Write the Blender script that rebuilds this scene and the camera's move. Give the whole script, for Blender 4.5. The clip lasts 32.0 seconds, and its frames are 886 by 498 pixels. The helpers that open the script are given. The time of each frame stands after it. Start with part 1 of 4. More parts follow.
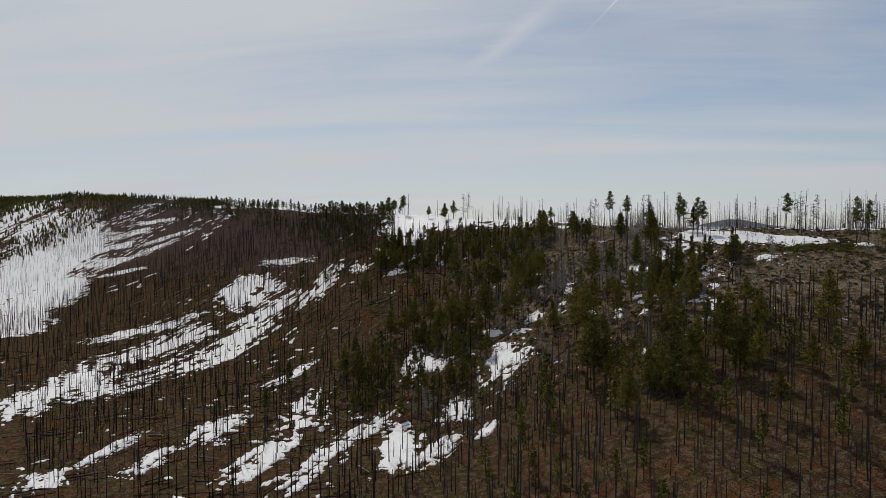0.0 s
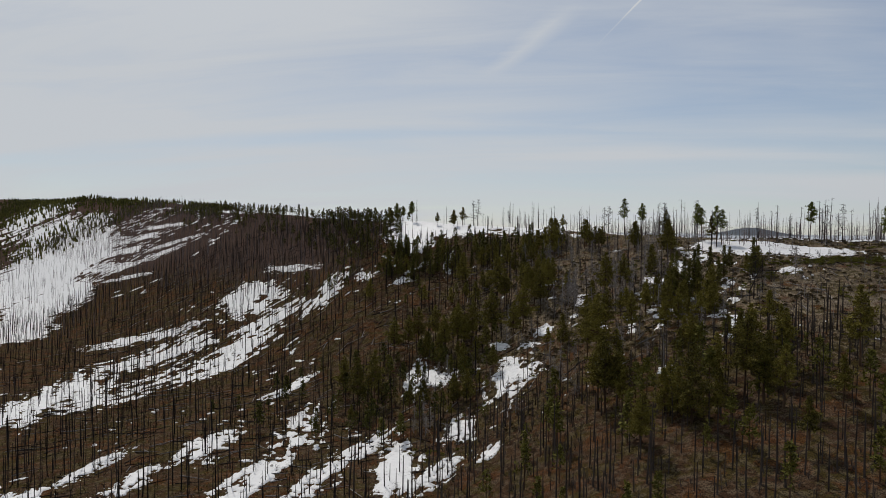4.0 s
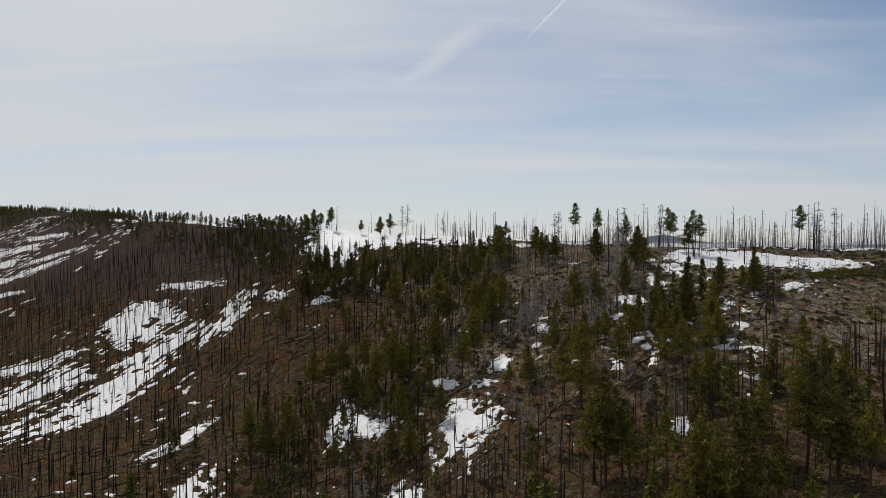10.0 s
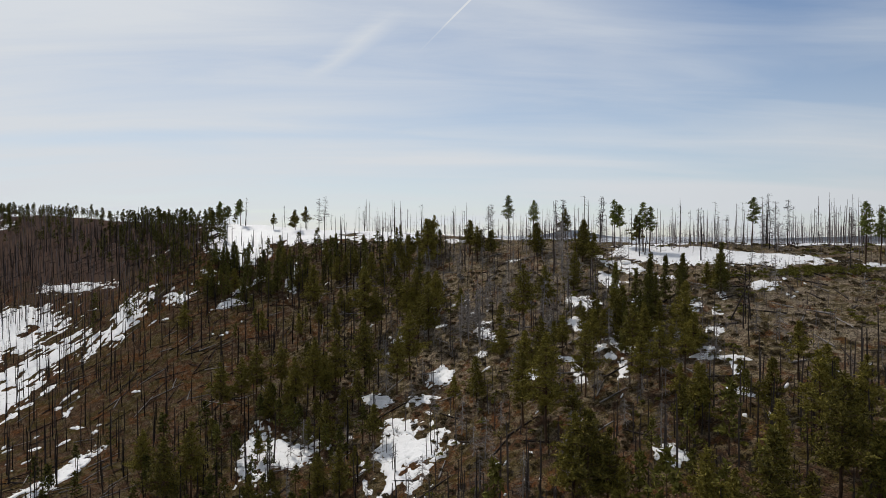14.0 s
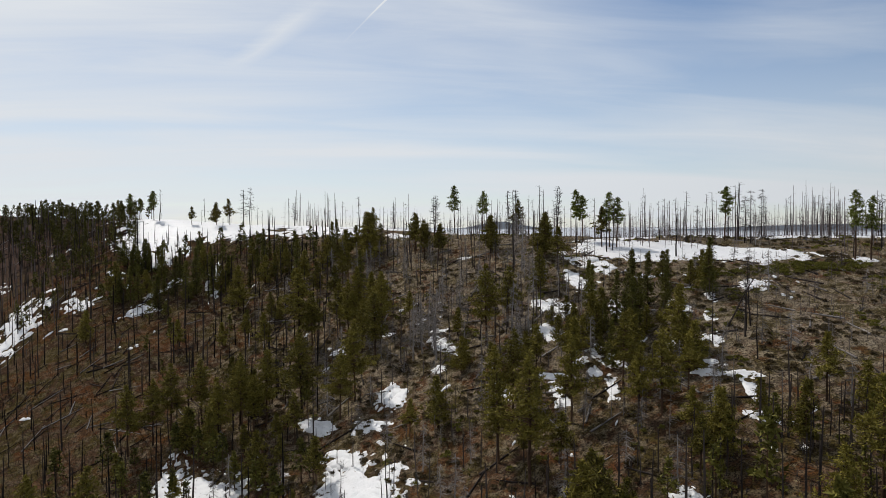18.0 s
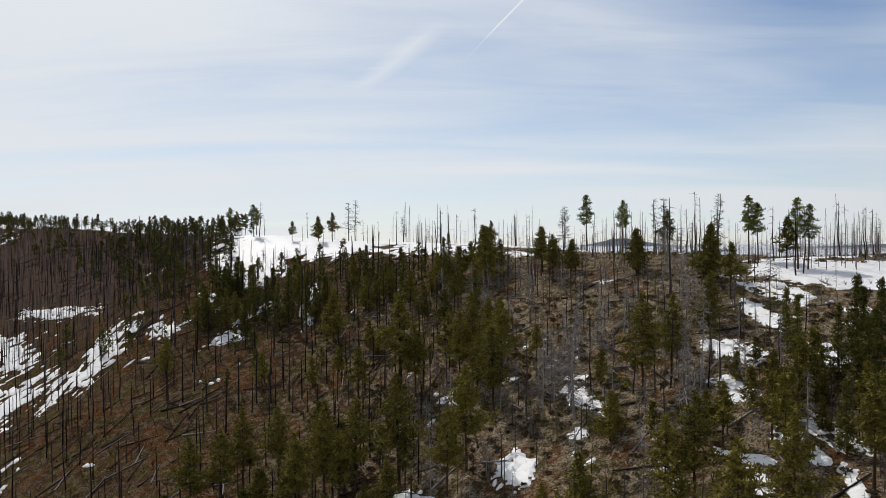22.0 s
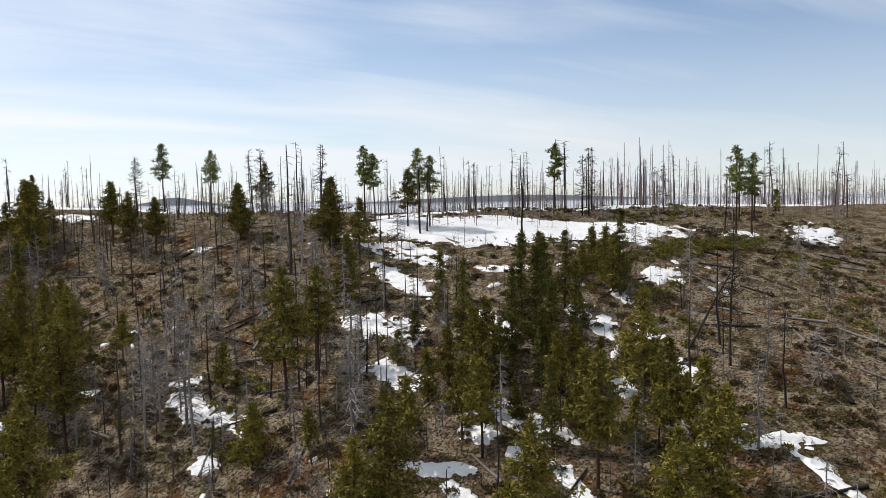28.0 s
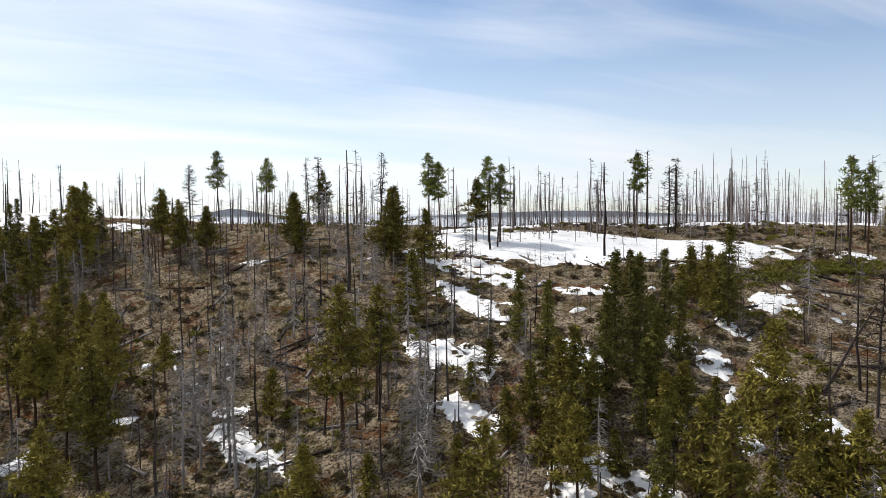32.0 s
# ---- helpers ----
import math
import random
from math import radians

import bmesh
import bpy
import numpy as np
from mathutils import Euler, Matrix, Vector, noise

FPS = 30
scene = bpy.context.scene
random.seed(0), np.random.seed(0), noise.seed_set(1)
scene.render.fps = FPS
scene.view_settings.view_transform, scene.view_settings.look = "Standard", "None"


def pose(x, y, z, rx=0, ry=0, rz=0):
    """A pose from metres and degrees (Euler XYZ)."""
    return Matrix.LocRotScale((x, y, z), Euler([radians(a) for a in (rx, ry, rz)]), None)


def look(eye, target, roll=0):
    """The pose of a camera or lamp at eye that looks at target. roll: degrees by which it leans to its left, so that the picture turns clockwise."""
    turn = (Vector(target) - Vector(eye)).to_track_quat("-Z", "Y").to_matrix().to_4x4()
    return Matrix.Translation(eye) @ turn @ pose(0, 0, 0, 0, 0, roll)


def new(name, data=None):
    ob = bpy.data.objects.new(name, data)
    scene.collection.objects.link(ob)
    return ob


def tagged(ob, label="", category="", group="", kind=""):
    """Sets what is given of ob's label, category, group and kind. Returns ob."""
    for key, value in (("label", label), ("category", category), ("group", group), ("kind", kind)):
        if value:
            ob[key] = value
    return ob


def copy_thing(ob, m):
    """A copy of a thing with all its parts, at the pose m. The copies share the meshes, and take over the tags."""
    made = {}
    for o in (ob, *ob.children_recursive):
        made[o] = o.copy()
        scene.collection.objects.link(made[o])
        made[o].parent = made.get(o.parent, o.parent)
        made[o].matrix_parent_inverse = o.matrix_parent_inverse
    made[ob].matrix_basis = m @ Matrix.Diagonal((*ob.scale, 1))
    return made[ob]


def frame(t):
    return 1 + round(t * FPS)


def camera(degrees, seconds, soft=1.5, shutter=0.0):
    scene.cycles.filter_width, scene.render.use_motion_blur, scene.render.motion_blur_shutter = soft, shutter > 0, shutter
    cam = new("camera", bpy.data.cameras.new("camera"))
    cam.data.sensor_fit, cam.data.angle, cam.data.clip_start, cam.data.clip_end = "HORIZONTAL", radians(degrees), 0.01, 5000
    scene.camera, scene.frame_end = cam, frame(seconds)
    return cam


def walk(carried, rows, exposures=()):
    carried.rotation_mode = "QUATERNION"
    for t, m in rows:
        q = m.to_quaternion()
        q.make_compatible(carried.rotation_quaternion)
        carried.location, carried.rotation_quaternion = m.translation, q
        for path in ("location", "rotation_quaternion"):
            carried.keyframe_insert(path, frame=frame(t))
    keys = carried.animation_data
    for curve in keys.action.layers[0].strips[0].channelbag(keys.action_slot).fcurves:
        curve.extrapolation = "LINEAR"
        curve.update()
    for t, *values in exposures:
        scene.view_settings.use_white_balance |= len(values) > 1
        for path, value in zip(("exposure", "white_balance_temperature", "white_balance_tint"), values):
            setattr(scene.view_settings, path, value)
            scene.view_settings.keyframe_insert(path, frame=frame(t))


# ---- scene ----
cam = camera(60.3, 32.0, soft=0.85)

# seconds, place of the eye in metres, then degrees: to the left of +y, up, and the lean
PATH = (
    (0, 0.0, 0.0, 0.0, 12.18, -2.12, 0.22),
    (0.5, 0.6, 1.2, 0.1, 12.43, -1.99, 0.25),
    (1, 1.2, 2.5, 0.2, 12.47, -1.87, 0.32),
    (1.5, 1.7, 3.9, 0.4, 12.66, -1.75, 0.38),
    (2, 2.0, 5.5, 0.5, 12.83, -1.71, 0.44),
    (2.5, 2.0, 7.4, 0.5, 13.00, -1.64, 0.48),
    (3, 1.8, 9.4, 0.6, 13.17, -1.68, 0.56),
    (3.5, 1.4, 11.6, 0.6, 13.28, -1.69, 0.65),
    (5.5, -2.9, 23.8, 1.1, 13.23, -1.61, 0.67),
    (6, -4.1, 28.3, 1.3, 13.10, -1.61, 0.65),
    (6.5, -5.6, 33.4, 1.5, 12.86, -1.49, 0.62),
    (7, -7.5, 39.4, 1.5, 12.55, -1.31, 0.59),
    (7.5, -9.6, 46.0, 1.3, 11.69, -1.09, 0.56),
    (8, -11.5, 52.4, 1.0, 10.71, -0.90, 0.52),
    (8.5, -13.3, 57.9, 0.8, 9.68, -0.83, 0.47),
    (9, -14.8, 62.3, 0.7, 8.55, -0.87, 0.41),
    (9.5, -16.1, 65.8, 0.7, 7.66, -0.92, 0.37),
    (10, -17.2, 68.9, 0.8, 6.99, -0.96, 0.35),
    (10.5, -18.2, 72.0, 0.9, 6.47, -0.96, 0.35),
    (11, -19.2, 75.2, 0.9, 5.95, -0.97, 0.35),
    (11.5, -20.2, 78.5, 0.8, 5.38, -0.96, 0.34),
    (12, -21.3, 82.0, 0.6, 4.93, -0.98, 0.32),
    (12.5, -22.6, 85.7, 0.5, 4.29, -0.99, 0.31),
    (13, -24.1, 89.8, 0.5, 3.13, -1.04, 0.32),
    (13.5, -25.5, 94.3, 0.5, 1.70, -1.15, 0.31),
    (14, -26.6, 98.8, 0.6, 0.24, -1.28, 0.25),
    (14.5, -27.6, 103.3, 0.8, -1.09, -1.40, 0.15),
    (16.5, -31.6, 119.1, 1.2, -5.00, -1.82, -0.00),
    (17, -31.8, 122.1, 1.3, -5.38, -1.90, -0.09),
    (17.5, -31.9, 125.2, 1.3, -5.45, -1.91, -0.15),
    (18, -31.9, 128.6, 1.4, -5.21, -1.88, -0.19),
    (18.5, -31.7, 132.8, 1.5, -4.59, -1.74, -0.21),
    (19, -31.6, 137.7, 1.7, -3.67, -1.56, -0.20),
    (19.5, -31.6, 143.0, 1.9, -2.70, -1.43, -0.19),
    (20, -31.6, 148.5, 2.0, -1.65, -1.33, -0.19),
    (20.5, -31.6, 154.1, 2.1, -0.46, -1.21, -0.20),
    (21, -31.6, 159.7, 1.9, 0.82, -1.04, -0.21),
    (21.5, -31.6, 165.5, 1.5, 2.22, -0.81, -0.22),
    (22, -31.8, 171.4, 1.0, 3.65, -0.56, -0.24),
    (22.5, -32.0, 177.2, 0.5, 5.06, -0.22, -0.26),
    (23, -32.2, 182.3, 0.1, 6.38, 0.12, -0.24),
    (23.5, -32.2, 186.5, -0.2, 7.11, 0.29, -0.23),
    (24, -32.4, 189.7, -0.3, 7.24, 0.30, -0.34),
    (24.5, -32.9, 192.5, 0.0, 6.00, -0.01, -0.55),
    (25, -33.5, 194.9, 0.4, 0.41, -0.56, -0.76),
    (25.5, -34.1, 197.0, 0.6, -9.59, -1.58, -0.88),
    (26, -34.8, 199.1, 0.7, -20.29, -2.78, -0.99),
    (26.5, -35.4, 201.6, 0.8, -27.29, -3.75, -1.15),
    (27.2, -35.6, 204.6, 0.8, -29.50, -4.05, -1.10),
    (28.5, -35.8, 210.4, 0.8, -28.55, -3.88, -0.94),
    (29, -35.3, 212.4, 0.8, -28.00, -3.58, -0.77),
    (29.5, -34.8, 214.2, 0.8, -27.35, -3.27, -0.62),
    (30, -34.2, 215.7, 0.7, -26.63, -2.99, -0.49),
    (30.5, -33.6, 217.0, 0.7, -25.94, -2.80, -0.42),
    (31, -33.2, 218.5, 0.6, -25.59, -2.74, -0.38),
    (31.5, -32.6, 220.3, 0.5, -25.35, -2.81, -0.34),
    (32, -31.9, 222.1, 0.4, -25.04, -2.89, -0.28),
)


def aim(x, y, z, yaw, pitch, roll):
    return pose(x, y, z, 0, 0, yaw) @ pose(0, 0, 0, 90 + pitch) @ pose(0, 0, 0, 0, 0, roll)


EXPOSURES = ((0, -0.55), (6, -0.5), (9, -0.4), (12, -0.3), (17, -0.15), (23, -0.07), (25, -0.03), (26, 0.04), (29, 0.34), (32, 0.4))
walk(cam, [(t, aim(*row)) for t, *row in PATH], EXPOSURES)

# ---- sky and sun ----
SUN = Vector((-0.37, 0.57, 0.76)).normalized()      # towards the sun
sun_data = bpy.data.lights.new("sun", "SUN")
sun_data.energy, sun_data.angle, sun_data.color = 3.4, radians(0.6), (1.0, 0.95, 0.88)
sun = new("sun", sun_data)
sun.matrix_world = look(SUN * 300, (0, 0, 0))

world = bpy.data.worlds.new("sky")
scene.world = world
world.use_nodes = True


class Nodes:
    """A short way to write node trees."""

    def __init__(self, tree):
        self.tree = tree
        tree.nodes.clear()

    def __call__(self, kind, inputs=(), **props):
        node = self.tree.nodes.new(kind)
        if "operation" in props:
            node.operation = props["operation"]
        if "data_type" in props:
            node.data_type, node.blend_type = props["data_type"], props["blend_type"]
        if "vector_type" in props:
            node.vector_type = props["vector_type"]
        for key, value in dict(inputs).items():
            if isinstance(value, bpy.types.NodeSocket):
                self.tree.links.new(value, node.inputs[key])
            else:
                node.inputs[key].default_value = value
        return node

    def math(self, op, a, b=0.0, c=0.0):
        return self("ShaderNodeMath", {0: a, 1: b, 2: c}, operation=op).outputs[0]

    def ramp(self, fac, *stops):
        node = self("ShaderNodeValToRGB", {0: fac})
        el = node.color_ramp.elements
        while len(el) < len(stops):
            el.new(0.5)
        for e, (at, col) in zip(el, stops):
            e.position, e.color = at, (col, col, col, 1) if isinstance(col, (int, float)) else (*col, 1)
        return node.outputs[0]

    def mix(self, fac, a, b, blend="MIX"):
        node = self("ShaderNodeMix", {0: fac, 6: a, 7: b}, data_type="RGBA", blend_type=blend)
        return node.outputs[2]

    def noise(self, vec, scale, detail=4.0, rough=0.55, distort=0.0):
        return self("ShaderNodeTexNoise", {"Vector": vec, "Scale": scale, "Detail": detail, "Roughness": rough, "Distortion": distort}).outputs[0]


def build_sky():
    n = Nodes(world.node_tree)
    way = n("ShaderNodeTexCoord").outputs["Generated"]
    tex = n("ShaderNodeTexSky")
    tex.sky_type, tex.sun_disc, tex.altitude = "NISHITA", False, 2000
    tex.sun_elevation, tex.sun_rotation = math.asin(SUN.z), math.atan2(SUN.x, SUN.y)
    tex.air_density, tex.dust_density, tex.ozone_density = 1.0, 1.2, 2.0
    sky = tex.outputs[0]
    xyz = n("ShaderNodeSeparateXYZ", {0: way}).outputs
    up = n.math("MAXIMUM", xyz[2], 0.0)
    # the thin cloud sheet lies flat overhead, so it is drawn out towards the horizon
    over = n.math("ADD", up, 0.12)
    flat = n("ShaderNodeCombineXYZ", {0: n.math("DIVIDE", xyz[0], over), 1: n.math("DIVIDE", xyz[1], over), 2: 0.0}).outputs[0]
    turned = n("ShaderNodeMapping", {"Vector": flat, "Rotation": (0, 0, radians(-12)), "Scale": (0.42, 1.0, 1)}).outputs[0]
    big = n.noise(turned, 0.6, 3, 0.45, 0.7)
    streak = n("ShaderNodeMapping", {"Vector": flat, "Rotation": (0, 0, radians(-32)), "Scale": (0.6, 2.0, 1)}).outputs[0]
    fine = n.noise(streak, 1.1, 6, 0.6, 0.8)
    both = n.math("ADD", n.math("MULTIPLY", big, 0.80), n.math("MULTIPLY", fine, 0.20))
    both = n.math("SUBTRACT", both, n.math("MULTIPLY", xyz[0], 0.075))     # clearer to the east
    veil = n.ramp(both, (0.36, 0.0), (0.47, 0.45), (0.58, 0.95))
    low = n.ramp(up, (0.0, 0.48), (0.05, 0.52), (0.13, 0.36), (0.27, 0.0))       # haze thickens towards the horizon
    cover = n.math("SUBTRACT", 1.0, n.math("MULTIPLY", n.math("SUBTRACT", 1.0, veil), n.math("SUBTRACT", 1.0, low)))
    # brighter in the part of the sky round the sun
    dot = n("ShaderNodeVectorMath", {0: way, 1: tuple(SUN)}, operation="DOT_PRODUCT").outputs["Value"]
    glow = n.ramp(dot, (0.2, 0.70), (0.55, 0.83), (0.8, 0.84), (1.0, 0.95))
    white = n.mix(1.0, (11.1, 11.6, 12.2, 1), glow, "MULTIPLY")
    # a straight trail of an aircraft, and an older one that has spread
    for where, turn, wide, strength, stops in TRAILS:
        along = n("ShaderNodeMapping", {"Vector": flat, "Location": where, "Rotation": (0, 0, radians(turn))}, vector_type="TEXTURE").outputs[0]
        axy = n("ShaderNodeSeparateXYZ", {0: along}).outputs
        ragged = n.math("ADD", axy[1], n.math("MULTIPLY", n.math("SUBTRACT", fine, 0.5), wide * 1.5))
        line = n.ramp(n.math("DIVIDE", n.math("ABSOLUTE", ragged), wide), (0.0, 1.0), (1.0, 0.0))
        ends = n.ramp(n.math("ADD", n.math("MULTIPLY", axy[0], 0.5), 0.5), *stops)
        cover = n.math("MINIMUM", n.math("ADD", cover, n.math("MULTIPLY", n.math("MULTIPLY", line, ends), strength)), 1.0)
    blue = n("ShaderNodeHueSaturation", {"Color": sky, "Saturation": 1.05, "Value": 1.2}).outputs[0]     # clear mountain air
    col = n.mix(cover, blue, white)
    back = n("ShaderNodeBackground", {"Color": col, "Strength": 0.085})
    n("ShaderNodeOutputWorld", {"Surface": back.outputs[0]})


TRAILS = (
    ((-0.01, 2.55, 0), -69.3, 0.005, 0.8, ((0.36, 0.0), (0.50, 0.30), (0.57, 1.0), (0.75, 1.0), (0.85, 0.0))),
    ((-0.36, 2.77, 0), -58.5, 0.065, 0.27, ((0.30, 0.0), (0.42, 1.0), (0.62, 0.8), (0.72, 0.0))),
)
build_sky()
scene.view_settings.exposure = 0.0


# ---- materials ----
def material(name, rough=0.9, spec=0.25):
    mat = bpy.data.materials.new(name)
    mat.use_nodes = True
    n = Nodes(mat.node_tree)
    bsdf = n("ShaderNodeBsdfPrincipled", {"Roughness": rough, "Specular IOR Level": spec})
    n("ShaderNodeOutputMaterial", {"Surface": bsdf.outputs[0]})
    return mat, n, bsdf


def link(n, out, bsdf, key):
    n.tree.links.new(out, bsdf.inputs[key])


def bump(n, bsdf, height, strength, distance):
    link(n, n("ShaderNodeBump", {"Height": height, "Strength": strength, "Distance": distance}).outputs[0], bsdf, "Normal")


def ground_material():
    mat, n, b = material("forest_floor", 1.0, 0.0)
    pos = n("ShaderNodeNewGeometry").outputs["Position"]
    wide, mid, small, grain = (n.noise(pos, s, 5, 0.6, 0.3) for s in (0.018, 0.09, 0.55, 3.0))
    col = n.mix(n.ramp(mid, (0.42, 0.0), (0.58, 1.0)), (0.046, 0.026, 0.014, 1), (0.118, 0.071, 0.035, 1))
    at = n("ShaderNodeSeparateXYZ", {0: pos}).outputs
    west, south = n.math("MULTIPLY_ADD", at[0], -0.0055, -0.10), n.math("MULTIPLY_ADD", n.math("MULTIPLY_ADD", at[0], 0.6, at[1]), -0.0085, 2.55)
    burn = n.math("MAXIMUM", west, south)
    dry = n.math("MULTIPLY", n.ramp(n.math("ADD", burn, n.math("MULTIPLY", n.math("SUBTRACT", mid, 0.5), 0.8)), (0.0, 0.85), (0.35, 0.0)), 1.0)
    col = n.mix(dry, col, n.mix(n.ramp(n.noise(pos, 0.3, 5, 0.6), (0.42, 0.0), (0.58, 1.0)), (0.110, 0.086, 0.062, 1), (0.255, 0.206, 0.155, 1)))     # grey-tan soil of the open top
    col = n.mix(n.ramp(n.math("ADD", n.math("MAXIMUM", burn, 0.0), n.math("MULTIPLY", wide, 0.6)), (0.34, 0.0), (0.72, 0.75)), col, (0.058, 0.031, 0.019, 1))                       # charred soil
    col = n.mix(n.ramp(n.noise(pos, 0.16, 5, 0.65), (0.47, 0.0), (0.54, 0.8)), col, (0.064, 0.050, 0.015, 1))     # moss and low brush
    col = n.mix(n.ramp(n.noise(pos, 0.11, 4, 0.6, 0.6), (0.52, 0.0), (0.60, 0.75)), col, (0.105, 0.042, 0.016, 1))  # rusty needles
    col = n.mix(n.math("MULTIPLY", n.ramp(small, (0.46, 0.0), (0.60, 0.85)), n.ramp(burn, (0.1, 1.0), (0.5, 0.3))), col, (0.270, 0.218, 0.150, 1))                        # dry grass
    col = n.mix(n.ramp(grain, (0.42, 0.85), (0.54, 0.0)), col, (0.016, 0.012, 0.009, 1))
    spur = n.math("MULTIPLY", n.ramp(n.math("MULTIPLY_ADD", n.math("MULTIPLY_ADD", at[0], 0.55, at[1]), 0.001, n.math("MULTIPLY", n.math("SUBTRACT", mid, 0.5), 0.06)), (0.33, 0.0), (0.37, 0.8)),
                  n.ramp(n.math("MULTIPLY", at[0], -0.001), (0.14, 0.0), (0.19, 1.0)))
    col = n.mix(spur, col, (0.072, 0.048, 0.040, 1))                                                            # purple-brown tone standing in for more trunks of the dense dead stand
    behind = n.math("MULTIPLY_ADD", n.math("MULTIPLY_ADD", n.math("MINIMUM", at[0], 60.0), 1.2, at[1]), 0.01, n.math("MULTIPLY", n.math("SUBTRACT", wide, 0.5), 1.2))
    hazy_plain = n.mix(n.ramp(n.noise(pos, 0.03, 4, 0.6), (0.45, 0.0), (0.6, 1.0)), (0.60, 0.62, 0.65, 1), (0.40, 0.42, 0.45, 1))
    hazy_plain = n.mix(n.math("MULTIPLY", n.ramp(n.math("DIVIDE", at[1], 4000), (0.27, 0.0), (0.32, 1.0)), n.ramp(n.math("MULTIPLY_ADD", at[2], 0.01, 0.5), (0.27, 0.2), (0.33, 1.0))), hazy_plain, (0.11, 0.125, 0.145, 1))     # wooded hills at the very end, haze put into their blue-grey
    col = n.mix(n.ramp(n.math("DIVIDE", behind, 10), (0.50, 0.0), (0.58, 1.0)), col, hazy_plain)                         # snowy open plateau behind the ridge, its pale colour also painted haze
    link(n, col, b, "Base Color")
    bump(n, b, n.math("ADD", n.math("MULTIPLY", small, 0.6), n.math("MULTIPLY", grain, 0.25)), 0.9, 0.7)
    return mat


def snow_material():
    mat, n, b = material("old_snow", 0.6, 0.3)
    pos = n("ShaderNodeNewGeometry").outputs["Position"]
    soft, grain = n.noise(pos, 0.25, 4, 0.6), n.noise(pos, 2.2, 5, 0.65)
    col = n.mix(n.ramp(soft, (0.4, 0.0), (0.7, 0.5)), (0.72, 0.715, 0.71, 1), (0.59, 0.59, 0.60, 1))
    col = n.mix(n.ramp(n.noise(pos, 1.1, 6, 0.75), (0.60, 0.0), (0.68, 0.8)), col, (0.13, 0.095, 0.065, 1))     # twigs and litter
    link(n, col, b, "Base Color")
    bump(n, b, n.math("ADD", soft, n.math("MULTIPLY", grain, 0.25)), 0.5, 0.6)
    return mat


def bark_material(name, dark, light, vary=0.35):
    mat, n, b = material(name, 0.95, 0.05)
    pos = n("ShaderNodeNewGeometry").outputs["Position"]
    tall = n("ShaderNodeMapping", {"Vector": pos, "Scale": (5, 5, 0.7)}).outputs[0]
    streaks, patch = n.noise(tall, 1.6, 4, 0.65), n.noise(pos, 0.45, 3, 0.5)
    mixed = n.math("ADD", n.math("MULTIPLY", streaks, 0.6), n.math("MULTIPLY", patch, 0.5))
    each = n("ShaderNodeObjectInfo").outputs["Random"]
    isle = n("ShaderNodeNewGeometry").outputs["Random Per Island"]
    mixed = n.math("ADD", mixed, n.math("MULTIPLY", n.math("SUBTRACT", n.math("ADD", each, isle), 1.0), vary))
    link(n, n.mix(n.ramp(mixed, (0.35, 0.0), (0.8, 1.0)), (*dark, 1), (*light, 1)), b, "Base Color")
    bump(n, b, streaks, 0.6, 0.05)
    return mat


def needle_material(name, deep, fresh):
    mat, n, b = material(name, 0.8, 0.12)
    isle = n("ShaderNodeNewGeometry").outputs["Random Per Island"]
    each = n("ShaderNodeObjectInfo").outputs["Random"]
    pos = n("ShaderNodeNewGeometry").outputs["Position"]
    patch = n.noise(pos, 0.35, 3, 0.5)
    f = n.math("ADD", n.math("MULTIPLY", isle, 0.45), n.math("ADD", n.math("MULTIPLY", each, 0.3), n.math("MULTIPLY", patch, 0.35)))
    col = n.mix(n.ramp(f, (0.15, 0.0), (0.9, 1.0)), (*deep, 1), (*fresh, 1))
    link(n, col, b, "Base Color")
    leaf = n("ShaderNodeBsdfTranslucent", {"Color": col})
    both = n("ShaderNodeMixShader", {0: 0.06, 1: b.outputs[0], 2: leaf.outputs[0]})
    out = [x for x in n.tree.nodes if x.type == "OUTPUT_MATERIAL"][0]
    n.tree.links.new(both.outputs[0], out.inputs[0])
    return mat


GROUND, SNOW = ground_material(), snow_material()
CHAR = bark_material("charred_bark", (0.012, 0.010, 0.010), (0.075, 0.060, 0.052))
SILVER = bark_material("weathered_dead_wood", (0.12, 0.106, 0.098), (0.34, 0.308, 0.288))
BARK = bark_material("pine_bark", (0.030, 0.020, 0.014), (0.125, 0.075, 0.048))
# dark ends of the needle tones set low to paint in crown shade
NEEDLE = needle_material("pine_needles", (0.014, 0.015, 0.005), (0.262, 0.216, 0.040))
# darker green of firs; on far pines it puts backlit shade into colour
DARK_NEEDLE = needle_material("shaded_fir_needles", (0.010, 0.013, 0.005), (0.180, 0.164, 0.033))
BRUSH = needle_material("olive_brush", (0.045, 0.046, 0.008), (0.190, 0.170, 0.034))
DRY = needle_material("dry_grass", (0.13, 0.090, 0.045), (0.36, 0.28, 0.16))
# burnt bark made paler, so far trunks carry haze in their colour
HAZY = bark_material("ashen_burnt_bark", (0.085, 0.068, 0.066), (0.23, 0.19, 0.185))
TALL_NEEDLE = needle_material("high_pine_needles", (0.020, 0.028, 0.008), (0.255, 0.280, 0.066))
OCHRE = needle_material("ochre_grass_blades", (0.060, 0.040, 0.016), (0.210, 0.150, 0.062))
HEATH = needle_material("brown_heath_shoots", (0.038, 0.028, 0.015), (0.170, 0.125, 0.064))
TWIG = bark_material("purple_grey_twigs", (0.050, 0.040, 0.038), (0.150, 0.125, 0.115))


